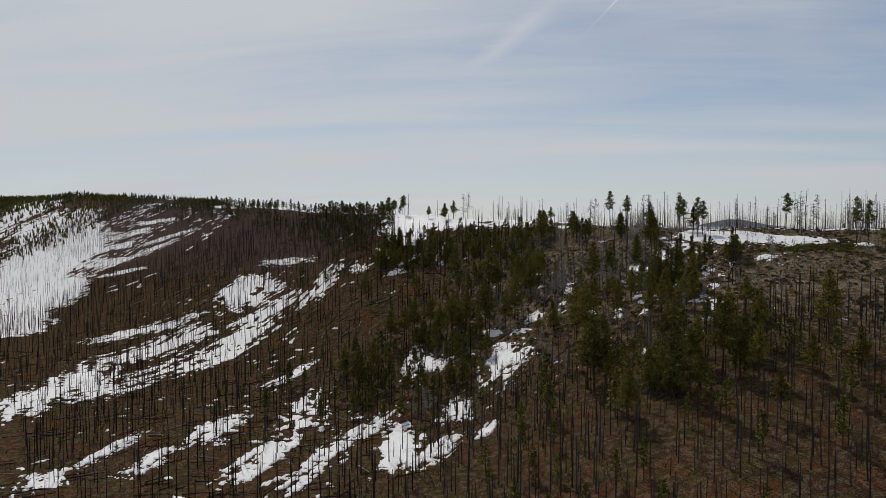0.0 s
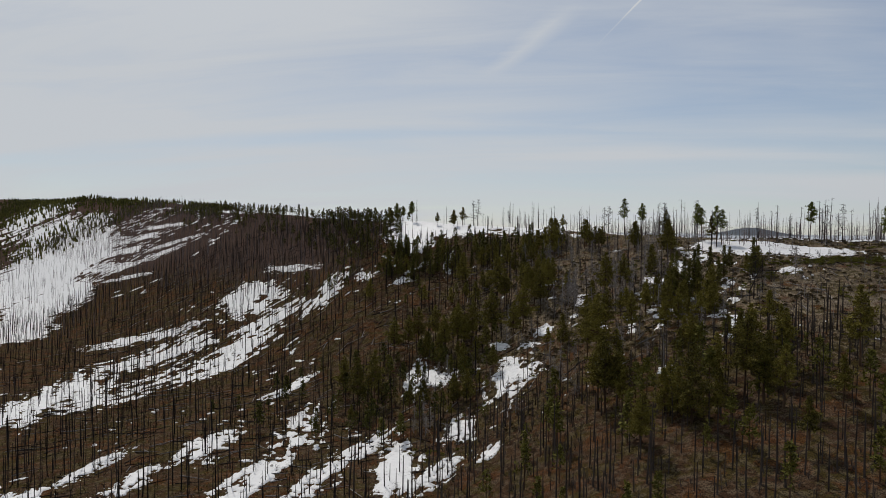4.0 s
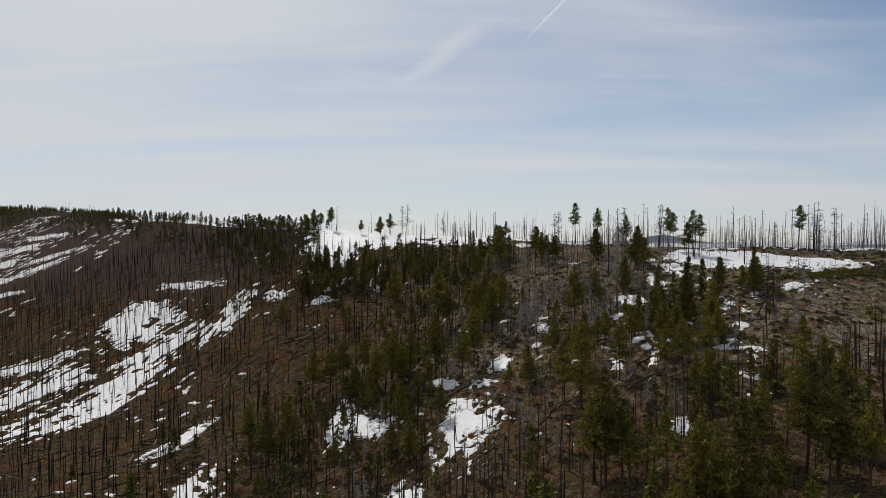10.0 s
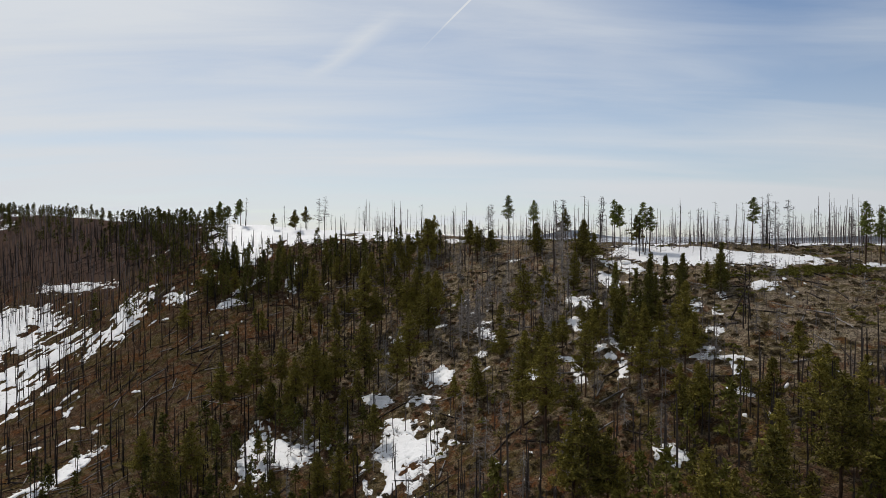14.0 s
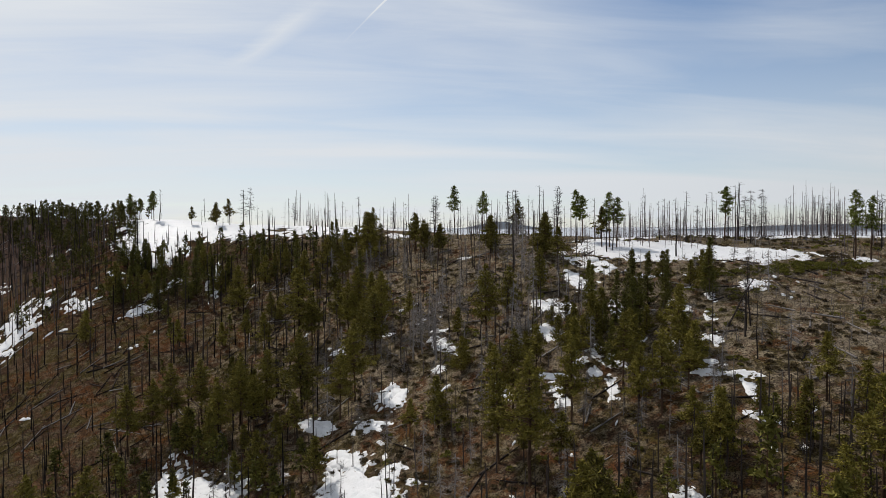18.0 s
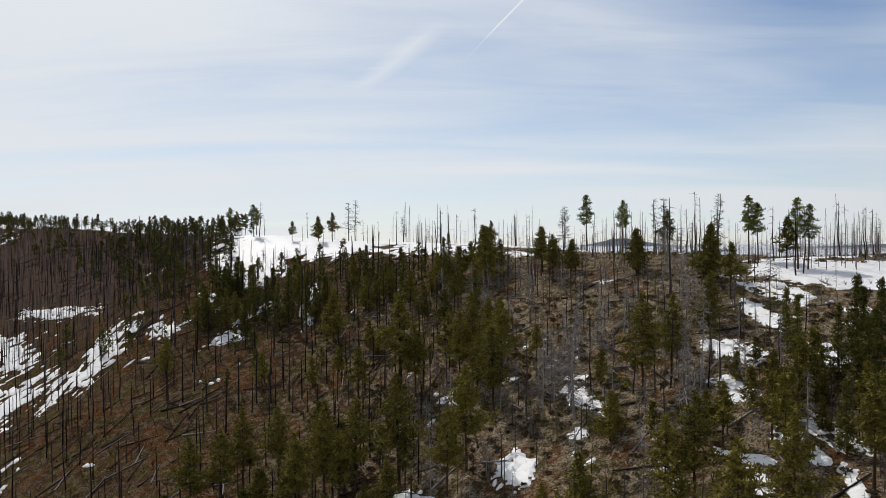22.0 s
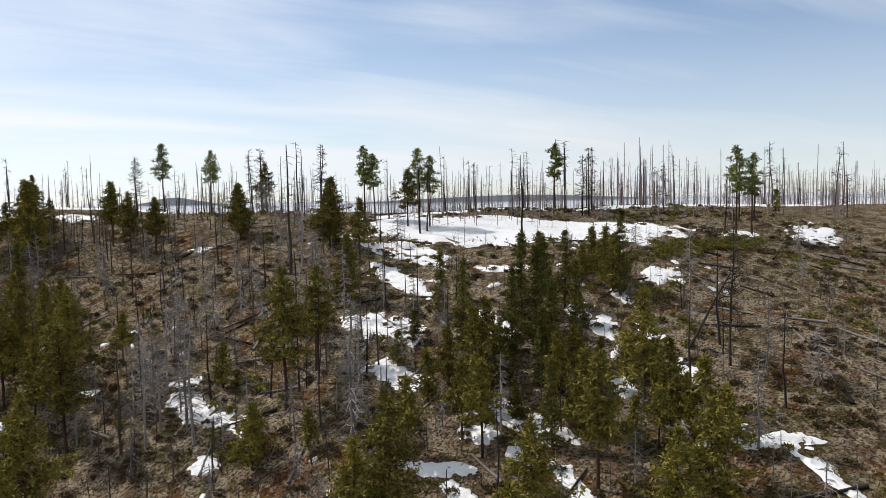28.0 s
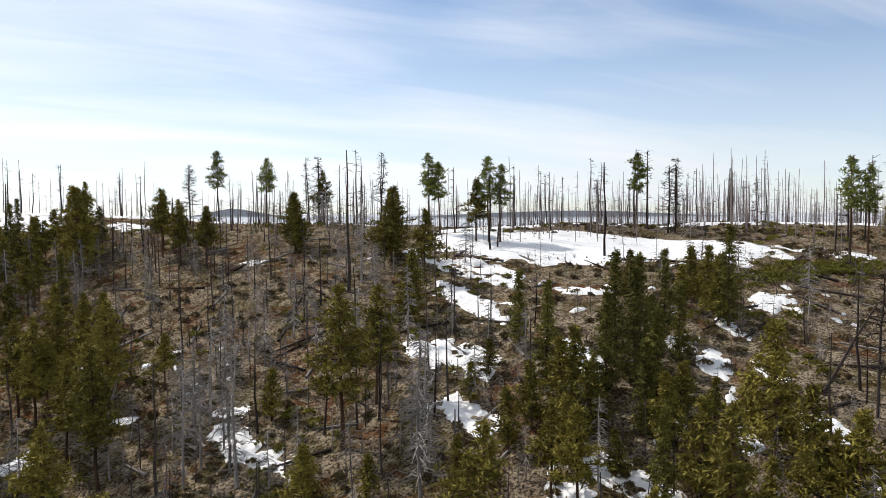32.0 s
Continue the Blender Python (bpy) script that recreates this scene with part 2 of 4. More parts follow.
# ---- shape of the land ----
# the crest of the ridge from its far end: x, y, height, steepness of the near side, drop to the valley
CREST_X = (-2600, -1400, -600, -350, -215, -134, -65, -30, 0, 30, 60, 90, 200, 600)
CREST_Y = (2900, 1700, 945, 690, 575, 485, 468, 448, 425, 392, 370, 360, 350, 380)
CREST_H = (112, 67, 30, 13, 5.5, 3.5, 0, -1, -2, -3.4, -3.6, -3.8, -4.2, -9)
STEEP = (0.40, 0.40, 0.40, 0.42, 0.42, 0.52, 0.40, 0.33, 0.25, 0.245, 0.265, 0.29, 0.31, 0.28)
FLOOR = (120, 120, 110, 90, 82, 74, 70, 66, 62, 60, 60, 60, 60, 60)
TABLE = np.random.RandomState(4).rand(256, 256)


def fuzz(x, y):
    """Smooth noise from 0 to 1 with cells of one metre."""
    x, y = np.asarray(x, float), np.asarray(y, float)
    i, j = np.floor(x).astype(int), np.floor(y).astype(int)
    u, v = x - i, y - j
    u, v = u * u * (3 - 2 * u), v * v * (3 - 2 * v)
    a, b = TABLE[i % 256, j % 256], TABLE[(i + 1) % 256, j % 256]
    c, d = TABLE[i % 256, (j + 1) % 256], TABLE[(i + 1) % 256, (j + 1) % 256]
    return (a * (1 - u) + b * u) * (1 - v) + (c * (1 - u) + d * u) * v


def fractal(x, y, size, octaves=4):
    """Noise from -1 to 1 with forms of that many metres."""
    total, part_of = 0.0, 0.0
    for o in range(octaves):
        k = 2.0 ** o / size
        total = total + (fuzz(x * k + 17.3 * o, y * k + 5.1 * o) * 2 - 1) * 0.55 ** o
        part_of += 0.55 ** o
    return total / part_of


def smooth_curve(x, xs, ys):
    # a piecewise line, softened over a few tens of metres
    w = 12.0
    return sum(np.interp(x + o * w, xs, ys) for o in (-1.5, -0.75, 0, 0.75, 1.5)) / 5


def land(x, y):
    x, y = np.asarray(x, float), np.asarray(y, float)
    c, h = smooth_curve(x, CREST_X, CREST_Y), smooth_curve(x, CREST_X, CREST_H)
    m, v = smooth_curve(x, CREST_X, STEEP), smooth_curve(x, CREST_X, FLOOR)
    d = c - y
    r = smooth_curve(x, (0, 40), (28, 55))          # the top is rounder to the east
    g = m * (np.sqrt(np.maximum(d, 0) ** 2 + r ** 2) - r)
    g = v - 9 * np.log1p(np.exp(np.clip((v - g) / 9, -40, 40)))
    b = np.maximum(-d, 0)
    back = (h + 24) * (1 - np.exp(-b / 420.0))
    z = h - np.where(d > 0, g, back)
    z = z + 24 * np.exp(-((x - 1350) / 430) ** 2 - ((y - 2270) / 300) ** 2) * (b > 0)
    return z + 58 * np.exp(-((x - 547) / 130) ** 2 - ((y - 3460) / 200) ** 2)


def relief(x, y):
    x, y = np.asarray(x, float), np.asarray(y, float)
    near = np.clip(1.3 - np.hypot(x + 60, y - 330) / 600, 0.25, 1)
    return land(x, y) + near * (1.3 * fractal(x, y, 30, 3)) + 0.12 * near * fractal(x + 50, y, 4, 2)


def axis(fine0, fine1, step, low, high):
    """Even steps in the middle that widen towards the rim."""
    out, s = list(np.arange(fine0, fine1 + 0.01, step)), step
    while out[-1] < high:
        s *= 1.13
        out.append(out[-1] + s)
    s = step
    while out[0] > low:
        s *= 1.13
        out.insert(0, out[0] - s)
    return np.array(out)


GX, GY = axis(-340, 170, 3.0, -4700, 4700), axis(120, 560, 3.0, -4500, 4700)
GZ = relief(*np.meshgrid(GX, GY, indexing="ij"))


def ground(x, y):
    """Height of the ground sheet."""
    x, y = np.asarray(x, float), np.asarray(y, float)
    i, j = np.clip(np.searchsorted(GX, x) - 1, 0, len(GX) - 2), np.clip(np.searchsorted(GY, y) - 1, 0, len(GY) - 2)
    u, v = (x - GX[i]) / (GX[i + 1] - GX[i]), (y - GY[j]) / (GY[j + 1] - GY[j])
    return (GZ[i, j] * (1 - u) + GZ[i + 1, j] * u) * (1 - v) + (GZ[i, j + 1] * (1 - u) + GZ[i + 1, j + 1] * u) * v


def mesh_object(name, verts, faces, mat, smooth=False, parent=None):
    me = bpy.data.meshes.new(name)
    me.from_pydata(verts, [], faces)
    me.materials.append(mat)
    if smooth:
        me.polygons.foreach_set("use_smooth", [True] * len(me.polygons))
    me.update()
    ob = new(name, me)
    ob.parent = parent
    return ob


def grid_faces(nx, ny):
    i, j = np.meshgrid(np.arange(nx - 1), np.arange(ny - 1), indexing="ij")
    a = (i * ny + j).ravel()
    return np.stack([a, a + ny, a + ny + 1, a + 1], 1)


def build_ground():
    x, y = np.meshgrid(GX, GY, indexing="ij")
    verts = np.stack([x.ravel(), y.ravel(), GZ.ravel()], 1)
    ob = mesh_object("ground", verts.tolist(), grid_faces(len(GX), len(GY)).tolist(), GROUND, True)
    tagged(ob, "brown burnt hillside of dry grass, moss and needles", "ground", kind="structure")


build_ground()


# ---- snow ----
SNOWFIELDS = []


def off_snow(x, y):
    """1 on open ground, 0 inside the larger patches of snow."""
    free = np.ones(len(x))
    for cx, cy, hl, hw, ca, sa in SNOWFIELDS:
        u, v = (x - cx) * ca + (y - cy) * sa, (y - cy) * ca - (x - cx) * sa
        free = free * ((u / hl) ** 2 + (v / hw) ** 2 > 0.75)
    return free


def snow_patch(x, y, half_length, half_width, degrees, rough=0.95, deep=0.35, streak=0.32):
    """A ragged remnant of snow lying on the slope, drawn out along its length."""
    a = radians(degrees)
    ca, sa = math.cos(a), math.sin(a)
    if half_width > 1.5:
        SNOWFIELDS.append((x, y, half_length, half_width, ca, sa))
    half_length, half_width = half_length * 1.08, half_width * 1.12
    step = min(max(half_width / 13, 0.24), 1.3)
    step = max(step, half_length / 62)
    u, v = np.arange(-half_length * 1.5 - 1, half_length * 1.5 + 1, step), np.arange(-half_width * 1.6 - 1, half_width * 1.6 + 1, step)
    u, v = np.meshgrid(u, v, indexing="ij")
    px, py = x + u * ca - v * sa, y + u * sa + v * ca
    f = 1 - np.sqrt(np.abs(u / half_length) ** 2.6 + np.abs(v / half_width) ** 2.2)
    size = max(2.0, min(half_width * 1.1, 7))
    if rough >= 0.9:      # melted through in long bands
        f = np.minimum(f, 0.42) + 0.75 * rough * fractal(u * 0.13 + 1.7 * x, v + 2.9 * y, max(1.1, half_width * 0.3), 3) - 0.03
    f = f + rough * (0.70 * fractal(u * streak + 3.1 * y, v - 2.3 * x, size, 5) + 0.95 * fractal(px, py, max(1.3, size * 0.36), 4)) + 0.03
    scale = min(half_width, 4.0)
    z = ground(px, py) + np.clip(f * scale * 0.32, -0.3, deep) + 0.05 * fractal(px, py, 1.5, 2)
    nx, ny = u.shape
    faces = grid_faces(nx, ny)
    ok = (f > 0).ravel()[faces].any(1)
    used = np.unique(faces[ok])
    if len(used) < 4:
        return None
    index = np.zeros(nx * ny, int)
    index[used] = np.arange(len(used))
    verts = np.stack([px.ravel(), py.ravel(), z.ravel()], 1)[used]
    ob = mesh_object("snow_patch", verts.tolist(), index[faces[ok]].tolist(), SNOW, True)
    return tagged(ob, "ragged patch of old white snow melting on the brown slope", "snow patch", group="snow patches on the hillside")


snow_patch(-214, 434, 24.0, 13.6, 134, 1.25)
snow_patch(-205, 465, 20.2, 2.8, 148, 1.25)
snow_patch(-157, 404, 16.0, 5.9, 81, 1.25)
snow_patch(-185, 397, 15.4, 7.1, 30, 1.25)
snow_patch(-276, 410, 28.5, 7.3, 8, 1.25)
snow_patch(-239, 377, 24.3, 12.8, 48, 1.25)
snow_patch(-198, 347, 30.8, 13.2, 61, 1.25)
snow_patch(-238, 283, 30.7, 9.0, 114, 1.25)
snow_patch(-240, 316, 30.9, 8.7, 118, 1.25)
snow_patch(-212, 296, 19.8, 6.9, 84, 1.25)
snow_patch(-105, 256, 22.3, 6.0, 107, 1.25)
snow_patch(-100, 203, 16.5, 4.8, 93, 1.25)
snow_patch(-129, 236, 15.4, 4.9, 100, 1.25)
snow_patch(-130, 197, 12.5, 2.9, 98, 1.25)
snow_patch(-151, 210, 12.4, 2.5, 94, 1.25)
snow_patch(-150, 179, 8.1, 4.8, 124, 1.25)
snow_patch(-81, 203, 18.1, 3.7, 88, 1.25)
snow_patch(-76, 239, 14.9, 3.9, 75, 1.25)
snow_patch(-61, 218, 16.7, 5.7, 102, 1.25)
snow_patch(-49, 211, 11.2, 3.8, 72, 1.25)
snow_patch(-76, 295, 12.1, 2.9, 104, 1.25)
snow_patch(-68, 295, 7.3, 4.1, 129, 1.25)
snow_patch(-35, 267, 11.2, 6.4, 96, 1.25)
snow_patch(-48, 244, 8.2, 3.8, 101, 1.25)
snow_patch(-34, 222, 4.1, 2.9, 82, 1.25)
snow_patch(-132, 305, 11.2, 2.9, 70, 1.25)
snow_patch(-136, 407, 4.2, 1.7, 130, 1.25)
snow_patch(-116, 449, 15.2, 6.9, 117)
snow_patch(-101, 457, 12.4, 7.3, 136)
snow_patch(-128, 444, 15.5, 3.2, 122)
snow_patch(-56, 444, 12.2, 5.6, 149)
snow_patch(13, 313, 8.1, 2.1, 106)
snow_patch(8, 301, 5.5, 1.8, 106)
snow_patch(-15, 317, 8.0, 1.6, 110)
snow_patch(-15, 326, 2.7, 1.0, 128)
snow_patch(16, 278, 4.6, 1.2, 105)
snow_patch(13, 268, 4.4, 1.1, 82)
snow_patch(4, 274, 5.0, 1.2, 90)
snow_patch(-6, 284, 3.8, 1.0, 103)
snow_patch(36, 276, 2.9, 1.4, 70)
snow_patch(34, 260, 3.4, 1.0, 136)
snow_patch(33, 254, 3.4, 1.0, 78)
snow_patch(31, 246, 2.6, 1.5, 116)
snow_patch(24, 301, 5.6, 1.2, 82)
snow_patch(-28, 303, 4.4, 2.3, 110)
snow_patch(-45, 305, 4.9, 1.6, 127)
snow_patch(-33, 295, 4.8, 1.5, 141)
snow_patch(-38, 287, 5.5, 1.8, 134)
snow_patch(-35, 275, 10.4, 3.6, 132)
snow_patch(-78, 301, 4.6, 1.8, 116)
snow_patch(-67, 294, 7.1, 3.7, 153)
snow_patch(13, 233, 3.3, 1.9, 106)
snow_patch(-110, 394, 6.0, 2.8, 4)
snow_patch(-134, 407, 3.3, 1.9, 139)
snow_patch(-91, 414, 4.5, 1.7, 102)
snow_patch(-32, 352, 2.8, 1.4, 151)
snow_patch(31, 266, 2.5, 1.0, 136)
snow_patch(30, 263, 2.6, 1.2, 135)
snow_patch(15, 285, 3.1, 1.1, 110)
snow_patch(10, 284, 1.7, 1.0, 124)
snow_patch(12, 277, 1.8, 1.0, 93)
snow_patch(5, 281, 4.2, 1.0, 122)
snow_patch(37, 291, 2.0, 1.4, 64)
snow_patch(36, 296, 2.1, 1.0, 80)
snow_patch(57, 301, 3.5, 2.5, 24)
snow_patch(113, 312, 9.4, 3.3, 31)
snow_patch(94, 316, 3.9, 1.9, 7)
snow_patch(29, 279, 1.3, 1.0, 137)
snow_patch(24, 284, 1.3, 1.0, 78)
snow_patch(-15, 326, 2.7, 1.0, 134)
snow_patch(-31, 354, 3.0, 1.0, 147)
snow_patch(-17, 305, 1.7, 1.0, 127)
snow_patch(-40, 336, 2.1, 1.0, 102)
snow_patch(29, 340, 9.3, 2.7, 100)
snow_patch(23, 330, 5.3, 1.3, 119)
snow_patch(23, 323, 2.7, 1.0, 83)
snow_patch(25, 354, 4.0, 1.0, 125)
snow_patch(-2, 373, 2.2, 1.0, 144)
snow_patch(-37, 437, 6.9, 4.4, 100)
snow_patch(-23, 424, 6.3, 2.7, 126)
snow_patch(41, 318, 2.0, 1.0, 77)
snow_patch(-494, 718, 40.0, 7.3, 156)
snow_patch(-484, 679, 40.0, 5.9, 151)
snow_patch(-407, 608, 26.2, 7.9, 6)
snow_patch(-459, 628, 40.0, 5.9, 149)
snow_patch(-471, 734, 40.0, 4.2, 148)
snow_patch(-473, 789, 40.0, 2.3, 137)
snow_patch(-376, 704, 40.0, 3.3, 139)
snow_patch(-405, 637, 28.8, 4.5, 173)
snow_patch(-399, 567, 27.9, 3.7, 158)
snow_patch(45, 297, 2.6, 1.0, 75)
snow_patch(40, 286, 2.4, 1.0, 80)
snow_patch(57, 301, 3.4, 1.5, 39)
snow_patch(36, 291, 2.4, 1.3, 83)
snow_patch(28, 278, 1.1, 1.0, 41)
snow_patch(23, 284, 1.3, 1.0, 67)
snow_patch(11, 284, 2.9, 1.3, 76)
snow_patch(-15, 316, 5.1, 1.8, 119)
snow_patch(31, 267, 1.4, 1.2, 107)
snow_patch(11, 317, 4.6, 2.0, 105)
snow_patch(8, 304, 2.9, 1.4, 81)
snow_patch(22, 333, 3.8, 1.8, 84)
snow_patch(37, 320, 3.0, 1.2, 122)
snow_patch(43, 305, 1.6, 1.0, 91)
snow_patch(-112, 395, 3.0, 1.6, 27, 0.95)
snow_patch(-108, 403, 3.6, 1.5, 50, 0.95)
snow_patch(-103, 410, 4.1, 1.5, 44, 0.95)
snow_patch(-113, 428, 6.2, 3.0, 104, 0.95)
snow_patch(-89, 407, 11.7, 2.2, 100, 0.95)
snow_patch(-129, 425, 3.7, 1.5, 149, 0.95)
snow_patch(13, 284, 3.7, 2.6, 85, 0.95)
snow_patch(23, 284, 1.5, 1.6, 106, 0.95)
snow_patch(35, 290, 2.0, 1.2, 98, 0.95)
snow_patch(37, 297, 1.9, 1.2, 9, 0.95)
snow_patch(33, 285, 1.8, 1.0, 30, 0.95)
snow_patch(28, 278, 1.2, 1.2, 171, 0.95)
snow_patch(22, 326, 7.1, 1.6, 96, 0.95)
snow_patch(22, 336, 2.8, 1.2, 84, 0.95)
snow_patch(-42, 337, 1.3, 1.2, 7, 0.95)
snow_patch(-32, 353, 2.3, 0.7, 153, 0.95)
snow_patch(-28, 336, 1.5, 0.8, 149, 0.95)
snow_patch(-39, 436, 8.0, 3.0, 137, 0.95)
snow_patch(-49, 445, 3.9, 3.0, 135, 0.95)
# long drifts on the crest
snow_patch(59, 338, 29, 10, 149, 0.5)
snow_patch(40, 352, 13, 9, 125, 0.6)
snow_patch(-95, 477, 46, 9, 168, 0.5)
snow_patch(-44, 464, 26, 8, 158, 0.6)
snow_patch(-103, 461, 34, 15, 168, 0.8)
snow_patch(-122, 450, 10, 5, 150, 0.8)
snow_patch(-52, 460, 28, 6, 163, 0.6)
snow_patch(26, 399, 7, 2.2, 140, 0.7)
snow_patch(-15, 438, 20, 4, 150, 0.7)
snow_patch(70, 366, 34, 3, 172, 0.6)
snow_patch(130, 356, 40, 4, 175, 0.7)
# the broad snowfield on the far slope
snow_patch(-640, 745, 190, 70, 131, 0.4, 0.9)
snow_patch(-470, 560, 70, 30, 130, 0.5, 0.8)
snow_patch(-790, 960, 120, 45, 131, 0.9, 0.8)
snow_patch(-900, 1060, 120, 30, 131, 0.9, 0.8)
snow_patch(-1100, 1130, 200, 60, 131, 0.5, 0.8)
snow_patch(-1250, 1420, 260, 60, 131, 0.8, 0.8)
snow_patch(-420, 470, 60, 22, 130, 0.6, 0.8)


# ---- trees ----
class Bag:
    """Gathers the corners and faces of one mesh."""

    def __init__(self):
        self.v, self.f, self.n = [], [], 0

    def add(self, verts, faces):
        self.v.append(np.asarray(verts, float))
        self.f.extend((np.asarray(faces) + self.n).tolist())
        self.n += len(verts)

    def tube(self, path, radii, sides):
        """A tapered limb along a path, with a closed tip."""
        path, radii = np.asarray(path, float), np.asarray(radii, float)
        k = len(path)
        way = np.gradient(path, axis=0)
        way /= np.linalg.norm(way, axis=1, keepdims=True) + 1e-9
        ref = np.where(np.abs(way[:, 2:3]) > 0.8, [[1.0, 0, 0]], [[0, 0, 1.0]])
        s = np.cross(way, ref)
        s /= np.linalg.norm(s, axis=1, keepdims=True) + 1e-9
        t = np.cross(way, s)
        ang = np.arange(sides) * 2 * np.pi / sides
        ring = path[:, None] + radii[:, None, None] * (np.cos(ang)[None, :, None] * s[:, None] + np.sin(ang)[None, :, None] * t[:, None])
        i, j = np.meshgrid(np.arange(k - 1), np.arange(sides), indexing="ij")
        a, b = (i * sides + j).ravel(), (i * sides + (j + 1) % sides).ravel()
        self.add(ring.reshape(-1, 3), np.stack([a, b, b + sides, a + sides], 1))

    def tufts(self, at, size, blades, rng, droop=0.0, wide=0.2, up=0.35):
        """Sprays of flat needle blades round each place."""
        at = np.repeat(np.asarray(at, float), blades, 0)
        m = len(at)
        way = rng.normal(size=(m, 3))
        way[:, 2] = way[:, 2] * 0.8 + up
        way /= np.linalg.norm(way, axis=1, keepdims=True)
        side = np.cross(way, rng.normal(size=(m, 3)))
        side /= np.linalg.norm(side, axis=1, keepdims=True) + 1e-9
        ln = size * (0.6 + 0.7 * rng.rand(m, 1))
        left, tip = at + way * ln * 0.45 + side * ln * wide * 1.5, at + way * ln - side * ln * wide * 0.4
        v = np.stack([at - side * ln * wide * 0.5, left, tip], 1).reshape(-1, 3)
        self.add(v, np.arange(m)[:, None] * 3 + np.arange(3))

    def arrays(self):
        return np.concatenate(self.v), self.f

    def object(self, name, mat, smooth=False, parent=None):
        return mesh_object(name, np.concatenate(self.v).tolist(), self.f, mat, smooth, parent)


def stem(rng, h, bend=0.02, steps=6):
    z = np.linspace(0, h, steps)
    wob = np.cumsum(rng.normal(size=(steps, 2)), 0) * h * bend / steps ** 0.5
    wob -= wob[0]
    lean = rng.normal(size=2) * 0.012 * z[:, None]
    p = np.column_stack([wob + lean, z])
    p[0, 2] = -0.6
    return p


def on_stem(p, z):
    return np.array([np.interp(z, p[:, 2], p[:, k]) for k in range(2)] + [z])


def snag(bag, limbs, rng, h, style, sides=6, at=(0, 0, 0), lean=None, single=None):
    """A dead standing trunk. bare: stubs alone; twiggy: many fine drooping limbs; broad: long spreading limbs."""
    p = stem(rng, h)
    if lean is not None:
        p[:, :2] += np.outer(p[:, 2], lean)
    p = p + np.asarray(at)
    r = 0.011 * h + 0.04
    bag.tube(p, r * np.linspace(1, 0.22, len(p)) ** 0.9, sides)
    base = at[2]
    count = {"bare": 16, "twiggy": int(8 * h), "broad": 64, "pole": 7}[style]
    low = {"bare": 0.35, "twiggy": 0.12, "broad": 0.24, "pole": 0.5}[style]
    twigs = limbs
    for k in range(count):
        limbs = twigs
        if single is not None and k < 26:
            limbs = Bag()
            single.append(limbs)
        zf = low + (0.98 - low) * rng.rand() ** (0.8 if style != "broad" else 0.7)
        c = np.array([np.interp(base + zf * h, p[:, 2], p[:, q]) for q in range(2)] + [base + zf * h])
        a = rng.rand() * 6.283
        reach = {"bare": 0.5 + 0.8 * rng.rand(), "twiggy": (0.9 + 1.5 * rng.rand()) * (1.2 - 0.85 * zf), "broad": (0.8 + 2.3 * rng.rand()) * (1.3 - 0.9 * zf), "pole": 0.4}[style]
        rise = {"bare": rng.normal() * 0.3, "twiggy": -0.35 + 0.3 * rng.rand(), "broad": 0.05 + 0.28 * rng.normal(), "pole": 0.1}[style]
        d = np.array([math.cos(a), math.sin(a), rise])
        mid = c + d * reach * 0.55
        tip = c + d * reach + np.array([0, 0, reach * (-0.12 + 0.2 * rng.normal() if style == "broad" else -0.18)])
        rr = (0.036 if style == "broad" else 0.030) + 0.012 * reach
        limbs.tube([c, mid, tip], [rr, rr * 0.75, rr * 0.3], 3)
        if style in ("twiggy", "broad") and sides > 4:
            for _ in range(4 if style == "broad" else 3):
                f = 0.35 + 0.6 * rng.rand()
                q = c + (tip - c) * f
                e = q + (np.array([math.cos(a + rng.normal()), math.sin(a + rng.normal()), rng.normal() * 0.4 + 0.1])) * reach * 0.38
                limbs.tube([q, e], [rr * 0.6, rr * 0.25], 3)


